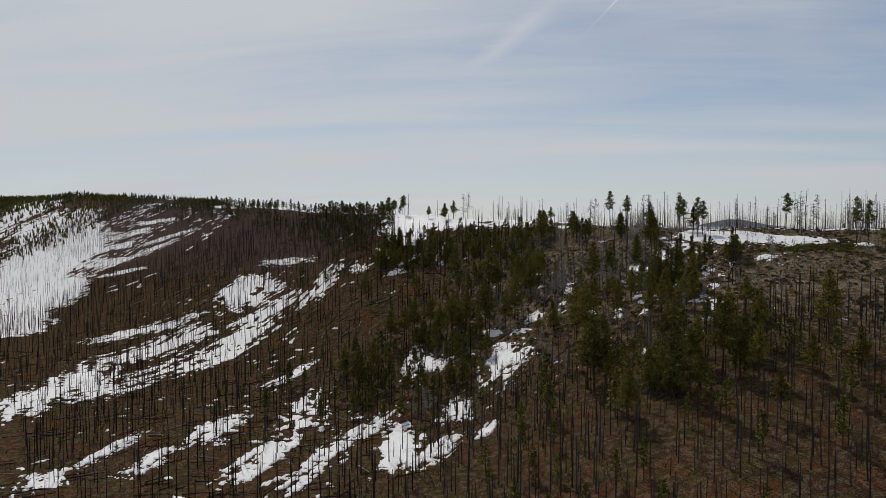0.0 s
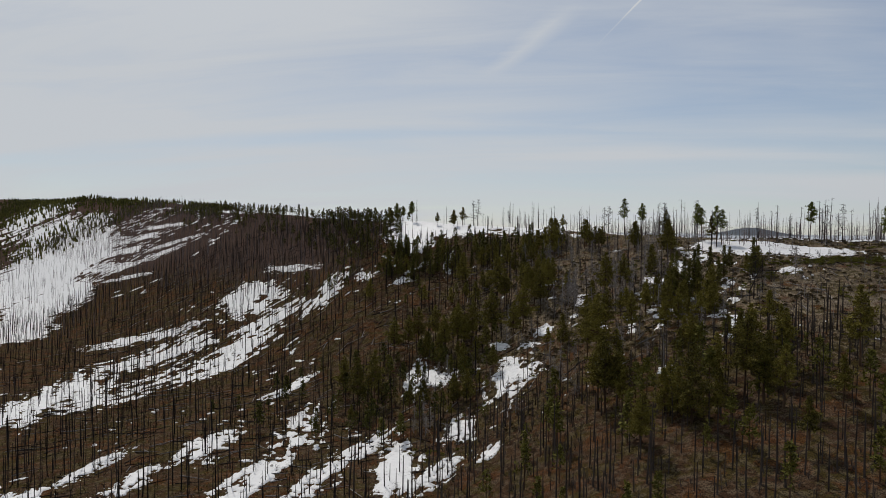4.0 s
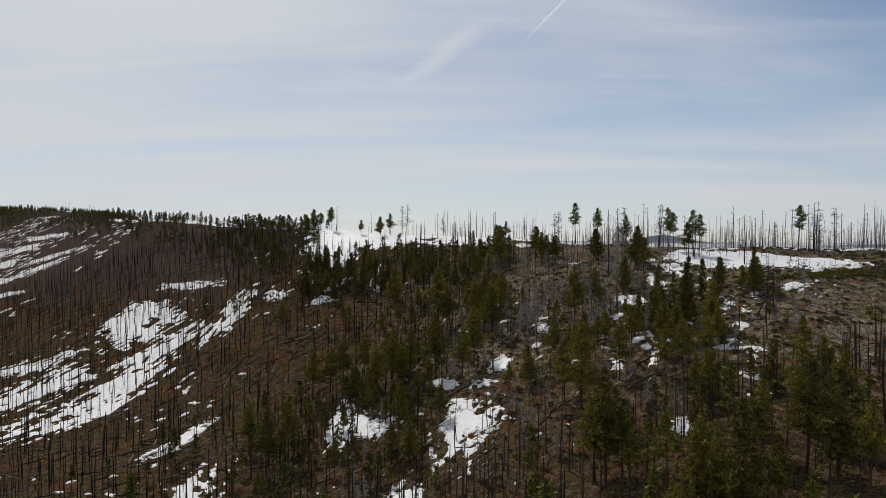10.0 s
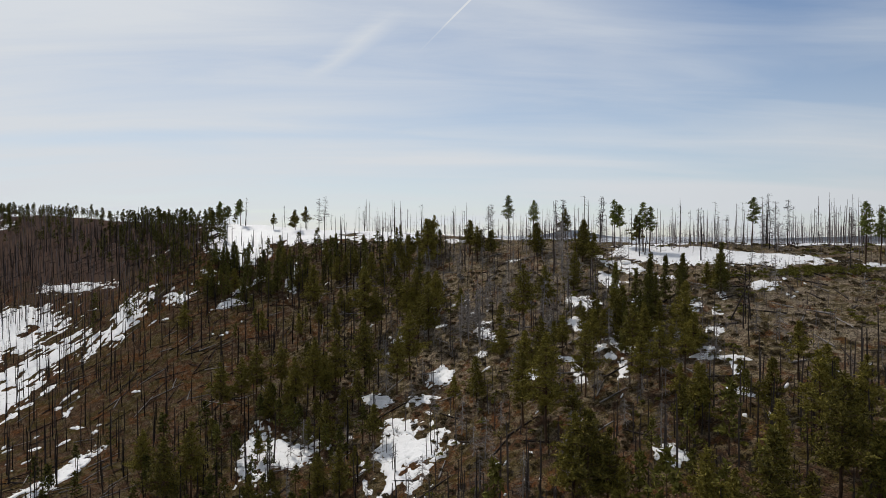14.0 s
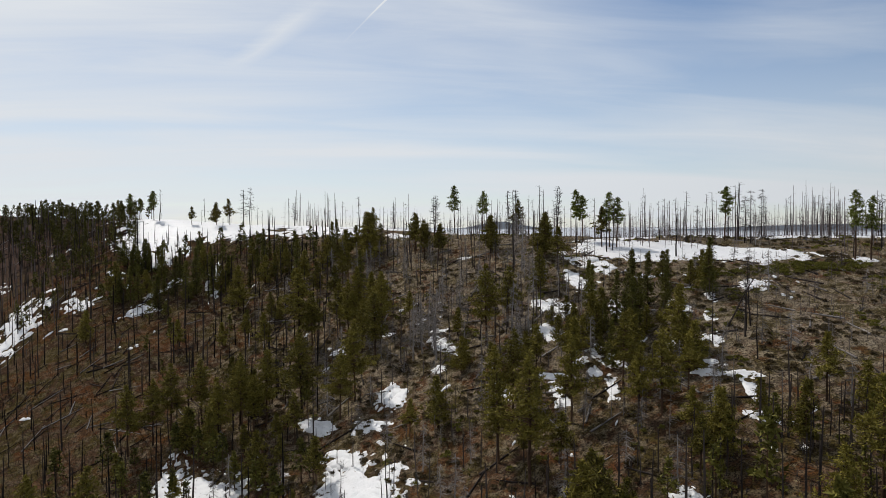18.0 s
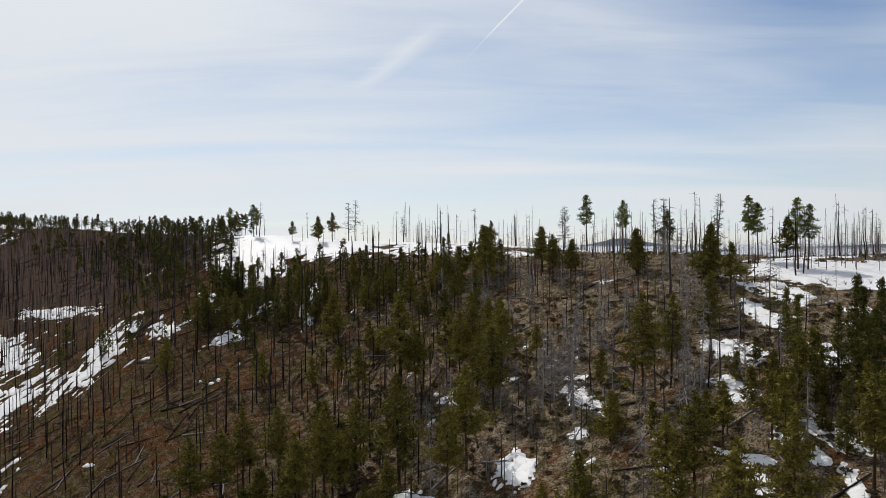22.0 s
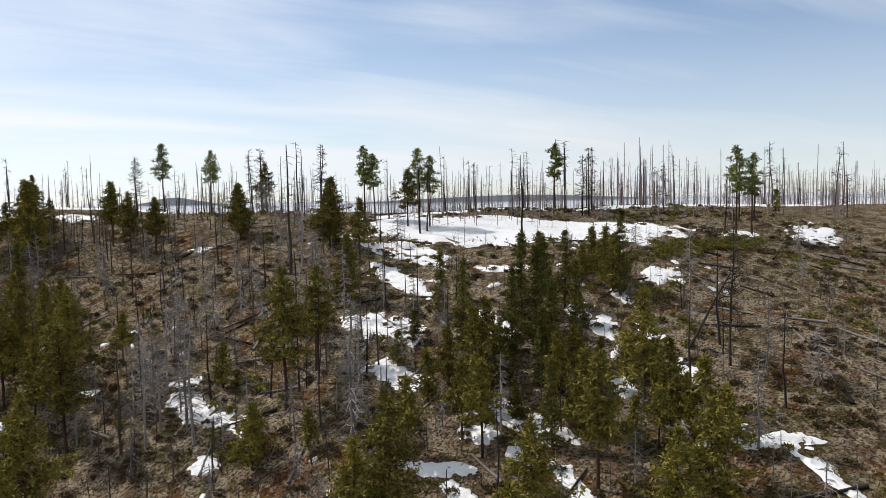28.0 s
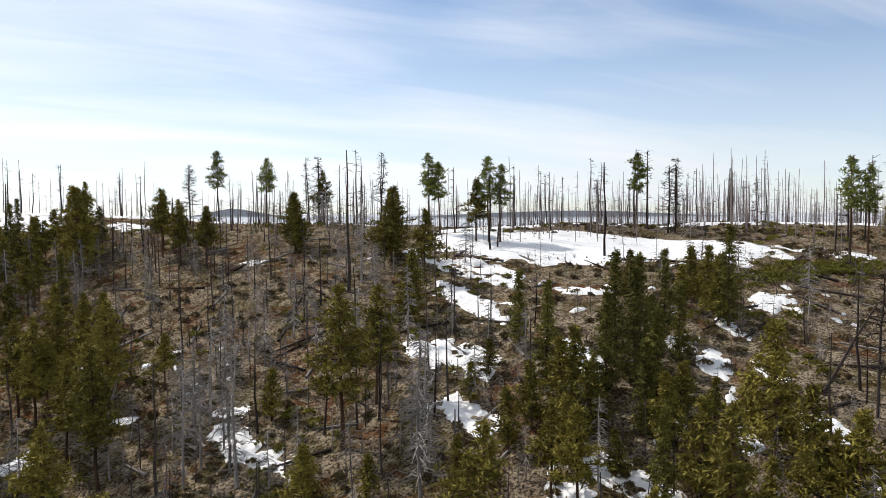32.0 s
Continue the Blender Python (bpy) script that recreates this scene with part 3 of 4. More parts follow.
def pine_parts(rng, h, style, fine):
    """Trunk with limbs, and the needle crown. young: crown to near the ground; tall: bare trunk, crown on top; open: thin, uneven."""
    trunk, wood, crown = Bag(), Bag(), Bag()
    p = stem(rng, h, 0.012)
    r = 0.012 * h + 0.05
    trunk.tube(p, r * np.linspace(1, 0.12, len(p)), 7 if fine else 5)
    low = {"young": 0.12, "tall": 0.50, "open": 0.36, "fir": 0.06}[style]
    wide = {"young": 0.36, "tall": 0.16, "open": 0.285, "fir": 0.205}[style] * h
    levels = int((1 - low) * h / 0.44)
    spots = []
    for lv in range(levels):
        f = (lv + 0.5) / levels
        zf = low + (0.985 - low) * f
        if style == "tall":
            shape = (math.sin(math.pi * min(1, f * 0.80 + 0.20)) ** 0.6) * (0.75 + 0.3 * rng.rand())
        elif style == "fir":
            shape = (1 - f) ** 0.95 * min(1, 0.7 + f * 2) + 0.04
        else:
            shape = (1.15 * (1 - f) ** 0.9 + 0.04) * min(1, 0.5 + f * 2.2) * (0.8 + 0.35 * rng.rand())
        gap = rng.rand() * 6.283
        for _ in range(7):
            if rng.rand() < (0.38 if style == "tall" else 0.25 if style == "open" else 0.08):
                continue
            a = rng.rand() * 6.283
            reach = wide * shape * (0.55 + 0.55 * rng.rand()) * (0.9 + 0.25 * math.cos(a - gap))
            c = on_stem(p, zf * h + rng.normal() * 0.12)
            d = np.array([math.cos(a), math.sin(a), 0.22 - 0.42 * (1 - f) + 0.1 * rng.normal()])
            tip = c + d * reach + [0, 0, 0.12 * reach]
            wood.tube([c, tip], [0.025 + 0.012 * reach, 0.01], 3)
            m = max(2, int(reach / 0.36))
            for q in range(m):
                g = 0.30 + 0.72 * (q + rng.rand() * 0.7) / m
                spots.append(c + (tip - c) * g + rng.normal(size=3) * [0.16, 0.16, 0.10] * (1 + reach * 0.15))
    spots.append(on_stem(p, h * 0.99))
    spots.append(on_stem(p, h * 0.96))
    size = {"young": 0.58, "tall": 0.66, "open": 0.62, "fir": 0.52}[style]
    crown.tufts(spots, size, 7, rng, wide=0.13)
    return trunk, wood, crown


def place(x, y, turn=0.0, scale=1.0, sink=0.0):
    return pose(x, y, float(ground(x, y)) - sink, 0, 0, turn) @ Matrix.Scale(scale, 4)


TREE_WORDS = {
    "young": ("young_pine", "young green pine with a full crown to near the ground", "pine tree"),
    "tall": ("ponderosa_pine", "tall living pine, bare lower trunk and green crown on top", "pine tree"),
    "open": ("open_pine", "green pine with a thin, uneven crown of needle tufts", "pine tree"),
    "fir": ("narrow_fir", "slim dark green fir with a dense pointed crown", "fir tree"),
}


def pine_model(style, seed, h, fine=True):
    rng = np.random.RandomState(seed)
    trunk, wood, crown = pine_parts(rng, h, style, fine)
    name, label, cat = TREE_WORDS[style]
    root = new(name)
    trunk.object("trunk", BARK, True, root)
    tagged(wood.object("branchwork", BARK, False, root), kind="stuff")
    crown.object("crown", {"fir": DARK_NEEDLE, "tall": TALL_NEEDLE}.get(style, NEEDLE), False, root)
    tagged(root, label, cat, group=cat + "s on the hillside")
    root["height"] = h
    return root


def snag_model(style, seed, h, mat, label):
    rng = np.random.RandomState(seed)
    bag, limbs = Bag(), Bag()
    single = [] if style == "broad" else None
    snag(bag, limbs, rng, h, style, 7, single=single)
    ob = new("dead_tree")
    for one in single or ():
        one.object("limb", mat, False, ob)
    bag.object("trunk", mat, True, ob)
    tagged(limbs.object("branchwork", mat, False, ob), kind="stuff")
    tagged(ob, label, "dead tree", group="dead standing trees")
    ob["height"] = h
    return ob


MODELS = {s: [pine_model(s, 40 + 7 * k + len(s), hh) for k, hh in enumerate(hs)] for s, hs in
          (("young", (6, 8, 10, 12, 14)), ("tall", (17, 18, 16)), ("open", (9, 11, 13, 15, 18)), ("fir", (8, 11, 14, 17)))}
for k, (s, m, text) in enumerate((("bare", CHAR, "charred black trunk with a few broken limb stubs"),
                                  ("twiggy", SILVER, "grey dead conifer with many fine drooping twigs"),
                                  ("broad", CHAR, "large dead pine with long bare spreading limbs"),
                                  ("pole", CHAR, "slender burnt pole of a dead pine"))):
    MODELS[s] = [snag_model(s, 300 + 10 * k + q, hh, m, text) for q, hh in enumerate({"bare": (8, 10, 12, 14, 18), "twiggy": (7, 9, 11, 14, 18), "broad": (17, 15, 16), "pole": (11, 13, 9)}[s])]
used_models = set()
dice = random.Random(11)


def plant(style, x, y, h=None, turn=None):
    """One tree of that style with its foot on the ground."""
    h = h or dice.uniform(8, 13)
    ob = dice.choice(sorted(MODELS[style], key=lambda o: abs(o["height"] - h))[:2])
    m = place(x, y, dice.uniform(0, 360) if turn is None else turn, h / ob["height"], 0.05)
    if ob.name not in used_models:
        used_models.add(ob.name)
        ob.matrix_basis = m
        return ob
    made = copy_thing(ob, pose(0, 0, 0))
    made.matrix_basis = m
    return made


plant("tall", 1.3, 439.2, 19.9)
plant("tall", 9.7, 416.9, 17.3)
plant("broad", 18.5, 408.2, 16.8)
plant("broad", 20.3, 406.3, 17.3)
plant("open", 21.4, 405.2, 13.3)
plant("bare", 24.4, 402.4, 15.1)
plant("bare", 25.8, 401.0, 13.7)
plant("bare", 27.7, 399.5, 18.6)
plant("broad", 34.5, 401.1, 19.0)
plant("tall", 32.2, 366.3, 16.9)
plant("tall", 34.0, 364.5, 15.0)
plant("broad", -7.0, 432.7, 14.9)
plant("bare", -37.7, 455.2, 14.1)
plant("bare", -18.2, 442.0, 11.5)
plant("bare", -23.0, 445.2, 10.5)
plant("tall", 75.2, 353.5, 16.3)
plant("bare", 81.8, 357.4, 17.5)
plant("broad", 87.9, 354.9, 15.7)
plant("bare", 93.6, 363.7, 13.8)
plant("tall", 92.1, 315.1, 18.1)
plant("tall", 95.9, 314.2, 16.8)
plant("bare", 95.2, 320.4, 11.5)
plant("bare", 77.7, 367.6, 14.9)
plant("bare", 110.0, 361.3, 13.6)
plant("bare", 64.2, 373.1, 12.9)
plant("bare", 58.7, 376.1, 14.9)
plant("tall", 38.9, 352.5, 16.8)
plant("tall", 40.6, 351.1, 15.2)
plant("open", 36.9, 354.1, 12.3)
plant("young", 19.9, 356.2, 12.7)
plant("young", 6.5, 374.1, 11.6)
plant("young", -32.6, 403.8, 14.6)
plant("open", -17.0, 395.7, 12.4)
plant("young", -13.1, 399.5, 7.7)
plant("young", -9.3, 387.3, 9.2)
plant("young", -33.7, 409.9, 13.9)
plant("fir", -116.7, 422.1, 12.4)
plant("open", 18.5, 244.8, 9.1)
plant("open", -5.4, 224.9, 19.5)
plant("open", 41.4, 245.7, 11.3)
plant("open", 36.2, 214.6, 12.4)
plant("open", -0.1, 222.4, 15.7)
plant("open", 13.2, 213.4, 11.5)
plant("open", 36.9, 199.6, 14.7)
plant("open", 37.9, 180.0, 10.9)
plant("open", 22.5, 198.7, 8.3)
plant("open", 5.2, 194.9, 11.0)
plant("open", 59.3, 197.1, 13.0)
plant("open", 48.6, 197.2, 11.9)
plant("open", 43.2, 238.0, 9.7)
plant("bare", 39.0, 263.5, 10.9)
plant("twiggy", 42.7, 268.9, 7.2)
plant("tall", -147.4, 540.8, 17.3)
plant("open", -165.5, 565.1, 15.8)
plant("tall", -158.8, 557.7, 14.2)
plant("bare", -138.1, 522.8, 12.3)
plant("bare", -108.6, 486.9, 11.9)
plant("young", -104.0, 485.6, 8.9)
plant("open", -97.8, 484.2, 11.8)
plant("broad", -90.9, 484.5, 16.7)
plant("broad", -87.6, 481.6, 17.4)
plant("bare", -84.0, 480.7, 9.8)
plant("bare", -66.5, 470.9, 13.4)
plant("pole", -61.1, 468.5, 8.0)
plant("bare", -51.6, 465.1, 13.6)
plant("bare", -48.4, 466.5, 13.1)
plant("bare", -45.6, 464.9, 12.4)
plant("open", -32.1, 440.5, 9.2)
plant("bare", 29.4, 400.7, 17.4)
plant("broad", 33.7, 398.9, 18.0)
plant("broad", 21.3, 408.4, 16.9)
plant("bare", 86.3, 367.3, 18.4)
plant("broad", 105.9, 348.7, 11.4)
plant("bare", 103.0, 364.2, 13.7)
plant("bare", 102.2, 367.3, 13.0)
plant("broad", 157.7, 356.9, 18.8)
plant("bare", 165.7, 359.2, 18.0)
plant("bare", 171.9, 358.6, 13.9)
plant("broad", 183.8, 354.6, 17.9)
plant("bare", 191.8, 357.2, 19.8)
plant("young", 126.4, 331.8, 6.0)
plant("bare", 66.7, 374.9, 12.5)
plant("bare", 72.0, 376.6, 12.2)
plant("bare", 73.9, 363.9, 13.9)
plant("bare", 112.9, 363.0, 13.3)
plant("bare", 123.3, 362.1, 14.1)
plant("bare", 131.6, 362.3, 12.8)
plant("bare", 105.8, 363.8, 9.6)
plant("fir", -44.6, 406.9, 14.2)
plant("open", -40.4, 385.7, 10.2)
plant("open", -39.2, 341.4, 16.6)
plant("open", -37.5, 341.8, 12.4)
plant("open", -35.1, 332.3, 13.8)
plant("open", -29.6, 337.4, 17.1)
plant("open", -31.4, 323.7, 18.2)
plant("young", -34.3, 341.3, 6.9)
plant("open", -38.3, 326.6, 7.7)
plant("open", -22.1, 339.1, 8.3)
plant("bare", -25.2, 316.6, 16.0)
plant("bare", -17.7, 360.4, 12.2)
plant("bare", -17.6, 348.2, 5.4)
plant("open", -14.9, 382.8, 13.0)
plant("open", -10.5, 378.9, 11.2)
plant("open", -17.6, 390.8, 14.1)
plant("bare", -19.6, 382.7, 10.3)
plant("bare", -23.7, 395.6, 10.5)
plant("bare", -24.9, 399.6, 9.5)
plant("young", 5.8, 372.2, 11.8)
plant("bare", 4.4, 382.6, 8.7)
plant("bare", -9.7, 364.1, 6.7)
plant("twiggy", -17.0, 310.1, 17.1)
plant("twiggy", -22.3, 315.3, 15.1)
plant("twiggy", -20.1, 317.3, 13.1)
plant("twiggy", -17.7, 325.7, 14.3)
plant("twiggy", -13.7, 332.8, 9.7)
plant("twiggy", -6.6, 349.4, 5.7)
plant("twiggy", -33.0, 376.1, 12.9)
plant("twiggy", -33.2, 332.0, 5.3)
plant("young", -10.9, 319.6, 6.6)
plant("young", -11.0, 302.6, 5.6)
plant("open", -5.4, 306.8, 19.2)
plant("open", 0.7, 311.9, 15.0)
plant("bare", -2.9, 308.9, 11.0)
plant("young", -6.0, 296.7, 5.1)
plant("young", 11.5, 326.9, 11.4)
plant("open", 19.9, 340.3, 12.3)
plant("young", 18.8, 353.0, 14.0)
plant("bare", 8.3, 346.1, 23.9)
plant("twiggy", 11.2, 347.8, 16.7)
plant("bare", 3.1, 345.0, 11.3)
plant("twiggy", -1.5, 292.8, 18.4)
plant("bare", 4.9, 303.6, 10.0)
plant("bare", 36.4, 347.4, 15.3)
plant("bare", 38.3, 348.2, 13.8)
plant("bare", 26.7, 336.5, 6.2)
plant("bare", 27.8, 334.8, 5.4)
plant("fir", 20.3, 309.7, 10.3)
plant("young", 13.7, 306.2, 4.7)
plant("young", 9.3, 302.8, 5.1)
plant("fir", 17.8, 299.4, 12.7)
plant("young", 12.3, 293.7, 7.6)
plant("open", 2.0, 285.8, 10.2)
plant("open", 0.3, 288.0, 8.4)
plant("open", 8.4, 283.8, 9.7)
plant("twiggy", 7.9, 287.7, 5.8)
plant("young", 15.6, 290.4, 8.1)
plant("bare", 10.2, 299.1, 3.0)
plant("bare", 11.6, 297.8, 6.3)
plant("fir", 26.7, 297.4, 13.7)
plant("fir", 21.6, 292.8, 12.1)
plant("fir", 30.6, 298.0, 12.1)
plant("fir", 25.1, 291.7, 14.4)
plant("fir", 35.3, 298.7, 11.7)
plant("fir", 22.7, 285.1, 13.0)
plant("fir", 20.7, 285.0, 10.5)
plant("young", 47.7, 307.2, 7.7)
plant("fir", 44.9, 297.2, 13.7)
plant("young", 45.3, 299.3, 9.2)
plant("young", 15.8, 288.1, 8.5)
plant("young", 28.6, 275.0, 13.3)
plant("young", 19.3, 275.1, 9.6)
plant("young", 27.4, 269.6, 9.9)
plant("young", 27.5, 265.2, 9.5)
plant("young", 21.3, 268.9, 6.0)
plant("broad", 41.6, 273.5, 15.2)
plant("bare", 35.1, 273.9, 10.5)
plant("bare", 49.5, 289.0, 6.4)
plant("bare", 43.0, 275.9, 6.4)
plant("twiggy", 12.7, 282.0, 9.2)
plant("bare", 15.7, 278.3, 3.7)
plant("young", 28.6, 283.0, 4.3)
plant("young", 29.8, 288.5, 3.3)
plant("twiggy", 37.8, 273.5, 4.0)
plant("twiggy", 46.7, 284.7, 3.4)
plant("twiggy", 3.7, 312.9, 6.6)
plant("twiggy", -2.4, 328.5, 9.8)
plant("twiggy", -3.3, 337.8, 10.5)
plant("twiggy", -5.2, 363.5, 7.3)
plant("twiggy", -9.3, 326.8, 7.1)
plant("twiggy", 15.3, 320.2, 7.3)
plant("twiggy", -37.6, 393.4, 9.1)
plant("twiggy", -45.4, 383.3, 12.6)
plant("bare", 16.6, 283.4, 6.9)
plant("fir", -47.1, 414.8, 11.2)
plant("open", -42.0, 400.6, 11.7)
plant("open", -37.9, 403.0, 11.7)
plant("bare", -29.2, 396.7, 12.4)
plant("bare", -27.0, 397.4, 13.3)
plant("bare", -20.9, 396.1, 12.0)
plant("open", -46.6, 392.7, 11.0)
plant("open", -42.0, 380.7, 10.9)
plant("fir", -36.3, 375.2, 11.7)
plant("open", -43.7, 364.8, 12.6)
plant("open", -37.0, 366.0, 9.6)
plant("open", -32.7, 363.7, 7.7)
plant("broad", 79.9, 346.3, 15.6)
plant("broad", 78.2, 346.6, 14.2)
plant("bare", 78.8, 354.0, 16.9)
plant("bare", 51.5, 332.7, 16.6)
plant("broad", 444.6, 1501.0, 22.0)
plant("broad", -8.9, 416.9, 14.8)
plant("bare", -37.6, 433.3, 14.6)
plant("bare", 111.9, 326.6, 14.4)
plant("broad", 107.8, 327.3, 15.4)
plant("fir", 18.2, 290.4, 7.5)
plant("fir", 25.8, 290.1, 11.6)
plant("fir", 32.8, 293.2, 9.6)
plant("young", 21.1, 281.9, 8.1)
plant("young", 19.1, 294.9, 7.9)
plant("young", 16.6, 294.6, 7.8)
plant("young", 25.5, 284.7, 6.4)
plant("young", 12.1, 286.9, 7.1)
plant("young", 14.7, 281.9, 5.1)
plant("young", 30.2, 279.4, 5.9)
plant("open", 27.2, 267.1, 7.0)
plant("open", 23.4, 267.5, 6.9)
plant("young", 8.6, 292.4, 6.8)
plant("twiggy", -19.9, 326.4, 9.0)
plant("twiggy", -17.2, 318.3, 9.9)
plant("twiggy", -22.7, 323.6, 8.0)
plant("twiggy", 0.6, 300.0, 10.2)
plant("twiggy", 1.0, 296.2, 8.0)
plant("twiggy", 0.3, 343.1, 8.3)
plant("twiggy", 2.0, 323.7, 8.0)
plant("twiggy", -10.4, 337.0, 6.0)
plant("twiggy", -12.2, 346.4, 9.1)
plant("twiggy", -41.4, 330.9, 7.2)
plant("twiggy", -28.5, 322.0, 4.9)
plant("open", -82.7, 323.8, 17.9)
plant("open", -75.3, 324.7, 16.7)
plant("open", -86.5, 321.2, 16.6)
plant("open", -63.4, 312.9, 19.5)
plant("open", -68.8, 312.7, 16.7)
plant("open", -58.0, 314.1, 19.1)
plant("open", -60.5, 311.8, 14.6)
plant("open", -39.7, 303.4, 15.9)
plant("open", -36.5, 308.0, 19.1)
plant("open", -49.2, 311.9, 21.4)
plant("open", -49.8, 302.3, 11.8)
plant("open", -91.9, 319.1, 17.4)
plant("open", -52.8, 344.4, 23.4)
plant("open", -49.0, 341.9, 16.3)
plant("open", -69.9, 358.8, 8.9)
plant("open", -63.0, 348.0, 12.7)
plant("open", -41.5, 347.3, 14.0)
plant("young", -36.5, 353.1, 12.2)
plant("young", -32.8, 346.8, 13.9)
plant("fir", -92.7, 397.0, 16.8)
plant("fir", -100.8, 399.4, 14.3)
plant("fir", -116.8, 426.2, 8.9)
plant("fir", -115.6, 400.5, 12.6)
plant("fir", -119.0, 400.3, 11.7)
plant("young", -76.1, 382.0, 14.9)
plant("fir", -82.1, 399.2, 11.6)
plant("fir", -74.4, 396.1, 9.7)
plant("young", -66.0, 398.6, 9.8)
plant("young", -48.1, 397.9, 12.4)
plant("young", -33.4, 393.4, 18.2)
plant("young", -41.7, 405.8, 10.0)
plant("young", -55.7, 393.4, 10.4)
plant("young", -50.3, 381.1, 9.9)
plant("bare", -81.9, 356.8, 19.1)
plant("open", -90.5, 362.5, 10.6)
plant("young", -30.1, 356.3, 10.2)
plant("young", -19.1, 281.3, 10.9)
plant("open", -24.7, 283.8, 7.9)
plant("young", -12.3, 299.4, 8.3)
plant("open", -8.6, 276.4, 14.4)
plant("open", -4.8, 275.9, 16.5)
plant("open", 3.6, 263.0, 15.8)
plant("open", 14.5, 267.0, 14.3)
plant("open", 13.4, 255.4, 13.2)
plant("open", 17.4, 254.9, 14.1)
plant("twiggy", -20.1, 321.4, 14.4)
plant("twiggy", -17.3, 313.3, 14.9)
plant("twiggy", 5.0, 321.5, 9.6)
plant("bare", -45.2, 335.5, 14.4)
plant("bare", -56.8, 325.2, 17.3)
plant("bare", -81.7, 338.6, 17.4)
plant("open", -148.9, 492.6, 9.4)
plant("tall", -141.5, 486.9, 12.2)
plant("tall", -129.2, 478.9, 13.3)
plant("bare", -126.3, 476.9, 14.4)
plant("open", -109.9, 466.5, 8.0)
plant("open", -98.8, 463.1, 9.9)
plant("bare", -93.2, 463.1, 11.3)
plant("bare", -67.6, 457.2, 13.0)
plant("bare", -105.7, 466.1, 6.6)
plant("bare", -74.5, 458.9, 9.1)
plant("bare", -79.2, 460.5, 7.4)
plant("fir", -126.7, 429.2, 10.0)
plant("fir", -120.5, 419.8, 10.7)
plant("fir", -116.6, 419.9, 11.6)
plant("fir", -108.8, 413.2, 12.3)
plant("fir", -101.2, 409.8, 12.1)
plant("young", -122.4, 406.3, 12.9)
plant("fir", -112.7, 399.5, 12.5)
plant("fir", -103.8, 390.8, 12.1)
plant("fir", -95.2, 394.3, 14.0)
plant("young", -93.2, 411.4, 11.2)
plant("fir", -88.2, 402.3, 10.8)
plant("young", -83.8, 394.5, 10.5)
plant("fir", -73.4, 405.9, 10.1)
plant("young", -69.1, 395.6, 10.5)
plant("young", -62.8, 401.7, 9.9)
plant("bare", -127.7, 396.4, 23.0)
plant("bare", -78.9, 368.3, 15.6)
plant("bare", -66.1, 334.3, 17.0)
plant("young", 38.6, 309.4, 8.3)
plant("young", 47.2, 303.6, 9.0)
plant("young", 43.8, 305.0, 6.4)
plant("open", 8.6, 279.7, 11.1)
plant("twiggy", -0.9, 269.9, 6.6)
plant("twiggy", 8.8, 321.2, 12.0)
plant("fir", 15.0, 275.2, 10.3)
plant("open", 23.8, 259.0, 10.3)
plant("young", 19.8, 237.8, 11.9)
plant("open", 24.0, 214.1, 14.5)
plant("open", 29.3, 206.6, 21.0)
plant("open", 32.9, 219.5, 17.8)
plant("bare", 46.6, 236.9, 10.5)
plant("open", 33.2, 202.9, 14.7)
plant("open", -3.3, 221.6, 20.6)
plant("young", 11.4, 207.9, 11.9)
plant("young", 14.2, 205.6, 12.1)
plant("open", -6.1, 252.4, 22.6)
plant("open", -9.8, 262.2, 16.6)
plant("open", 1.1, 218.2, 11.0)
plant("open", 23.3, 201.7, 10.4)
plant("open", -87.5, 279.9, 19.7)
plant("open", -91.1, 272.2, 20.5)
plant("open", -103.2, 289.8, 16.0)
plant("open", -64.9, 319.0, 17.9)
plant("young", -57.0, 292.8, 11.9)
plant("open", 57.7, 218.6, 19.9)
plant("open", 5.1, 188.4, 15.6)
plant("young", 17.0, 198.9, 19.0)
plant("open", 41.0, 221.5, 14.7)


# ---- trees scattered over the slopes ----
def crest_drop(x, y):
    return smooth_curve(x, CREST_X, CREST_Y) - y


def scatter(count, box, chance, seed, gap):
    """Places in a box, kept with a chance and a least distance."""
    rng = np.random.RandomState(seed)
    cells, out = {}, []
    x0, y0, x1, y1 = box
    xs, ys, keep = rng.uniform(x0, x1, count), rng.uniform(y0, y1, count), rng.rand(count)
    ok = keep < chance(xs, ys)
    for x, y in zip(xs[ok], ys[ok]):
        c = (int(x // gap), int(y // gap))
        if any(math.hypot(x - a, y - b) < gap for i in (-1, 0, 1) for j in (-1, 0, 1) for a, b in cells.get((c[0] + i, c[1] + j), ())):
            continue
        cells.setdefault(c, []).append((x, y))
        out.append((x, y))
    return out


def bell(x, y, cx, cy, rx, ry):
    return np.exp(-((x - cx) / rx) ** 2 - ((y - cy) / ry) ** 2)


def clumped(x, y, size, low=-0.2, high=0.35):
    return np.clip((fractal(x, y, size, 3) - low) / (high - low), 0, 1)


def joined(name, bag, mat, label, cat):
    ob = bag.object(name, mat)
    return tagged(ob, label, cat, kind="stuff")


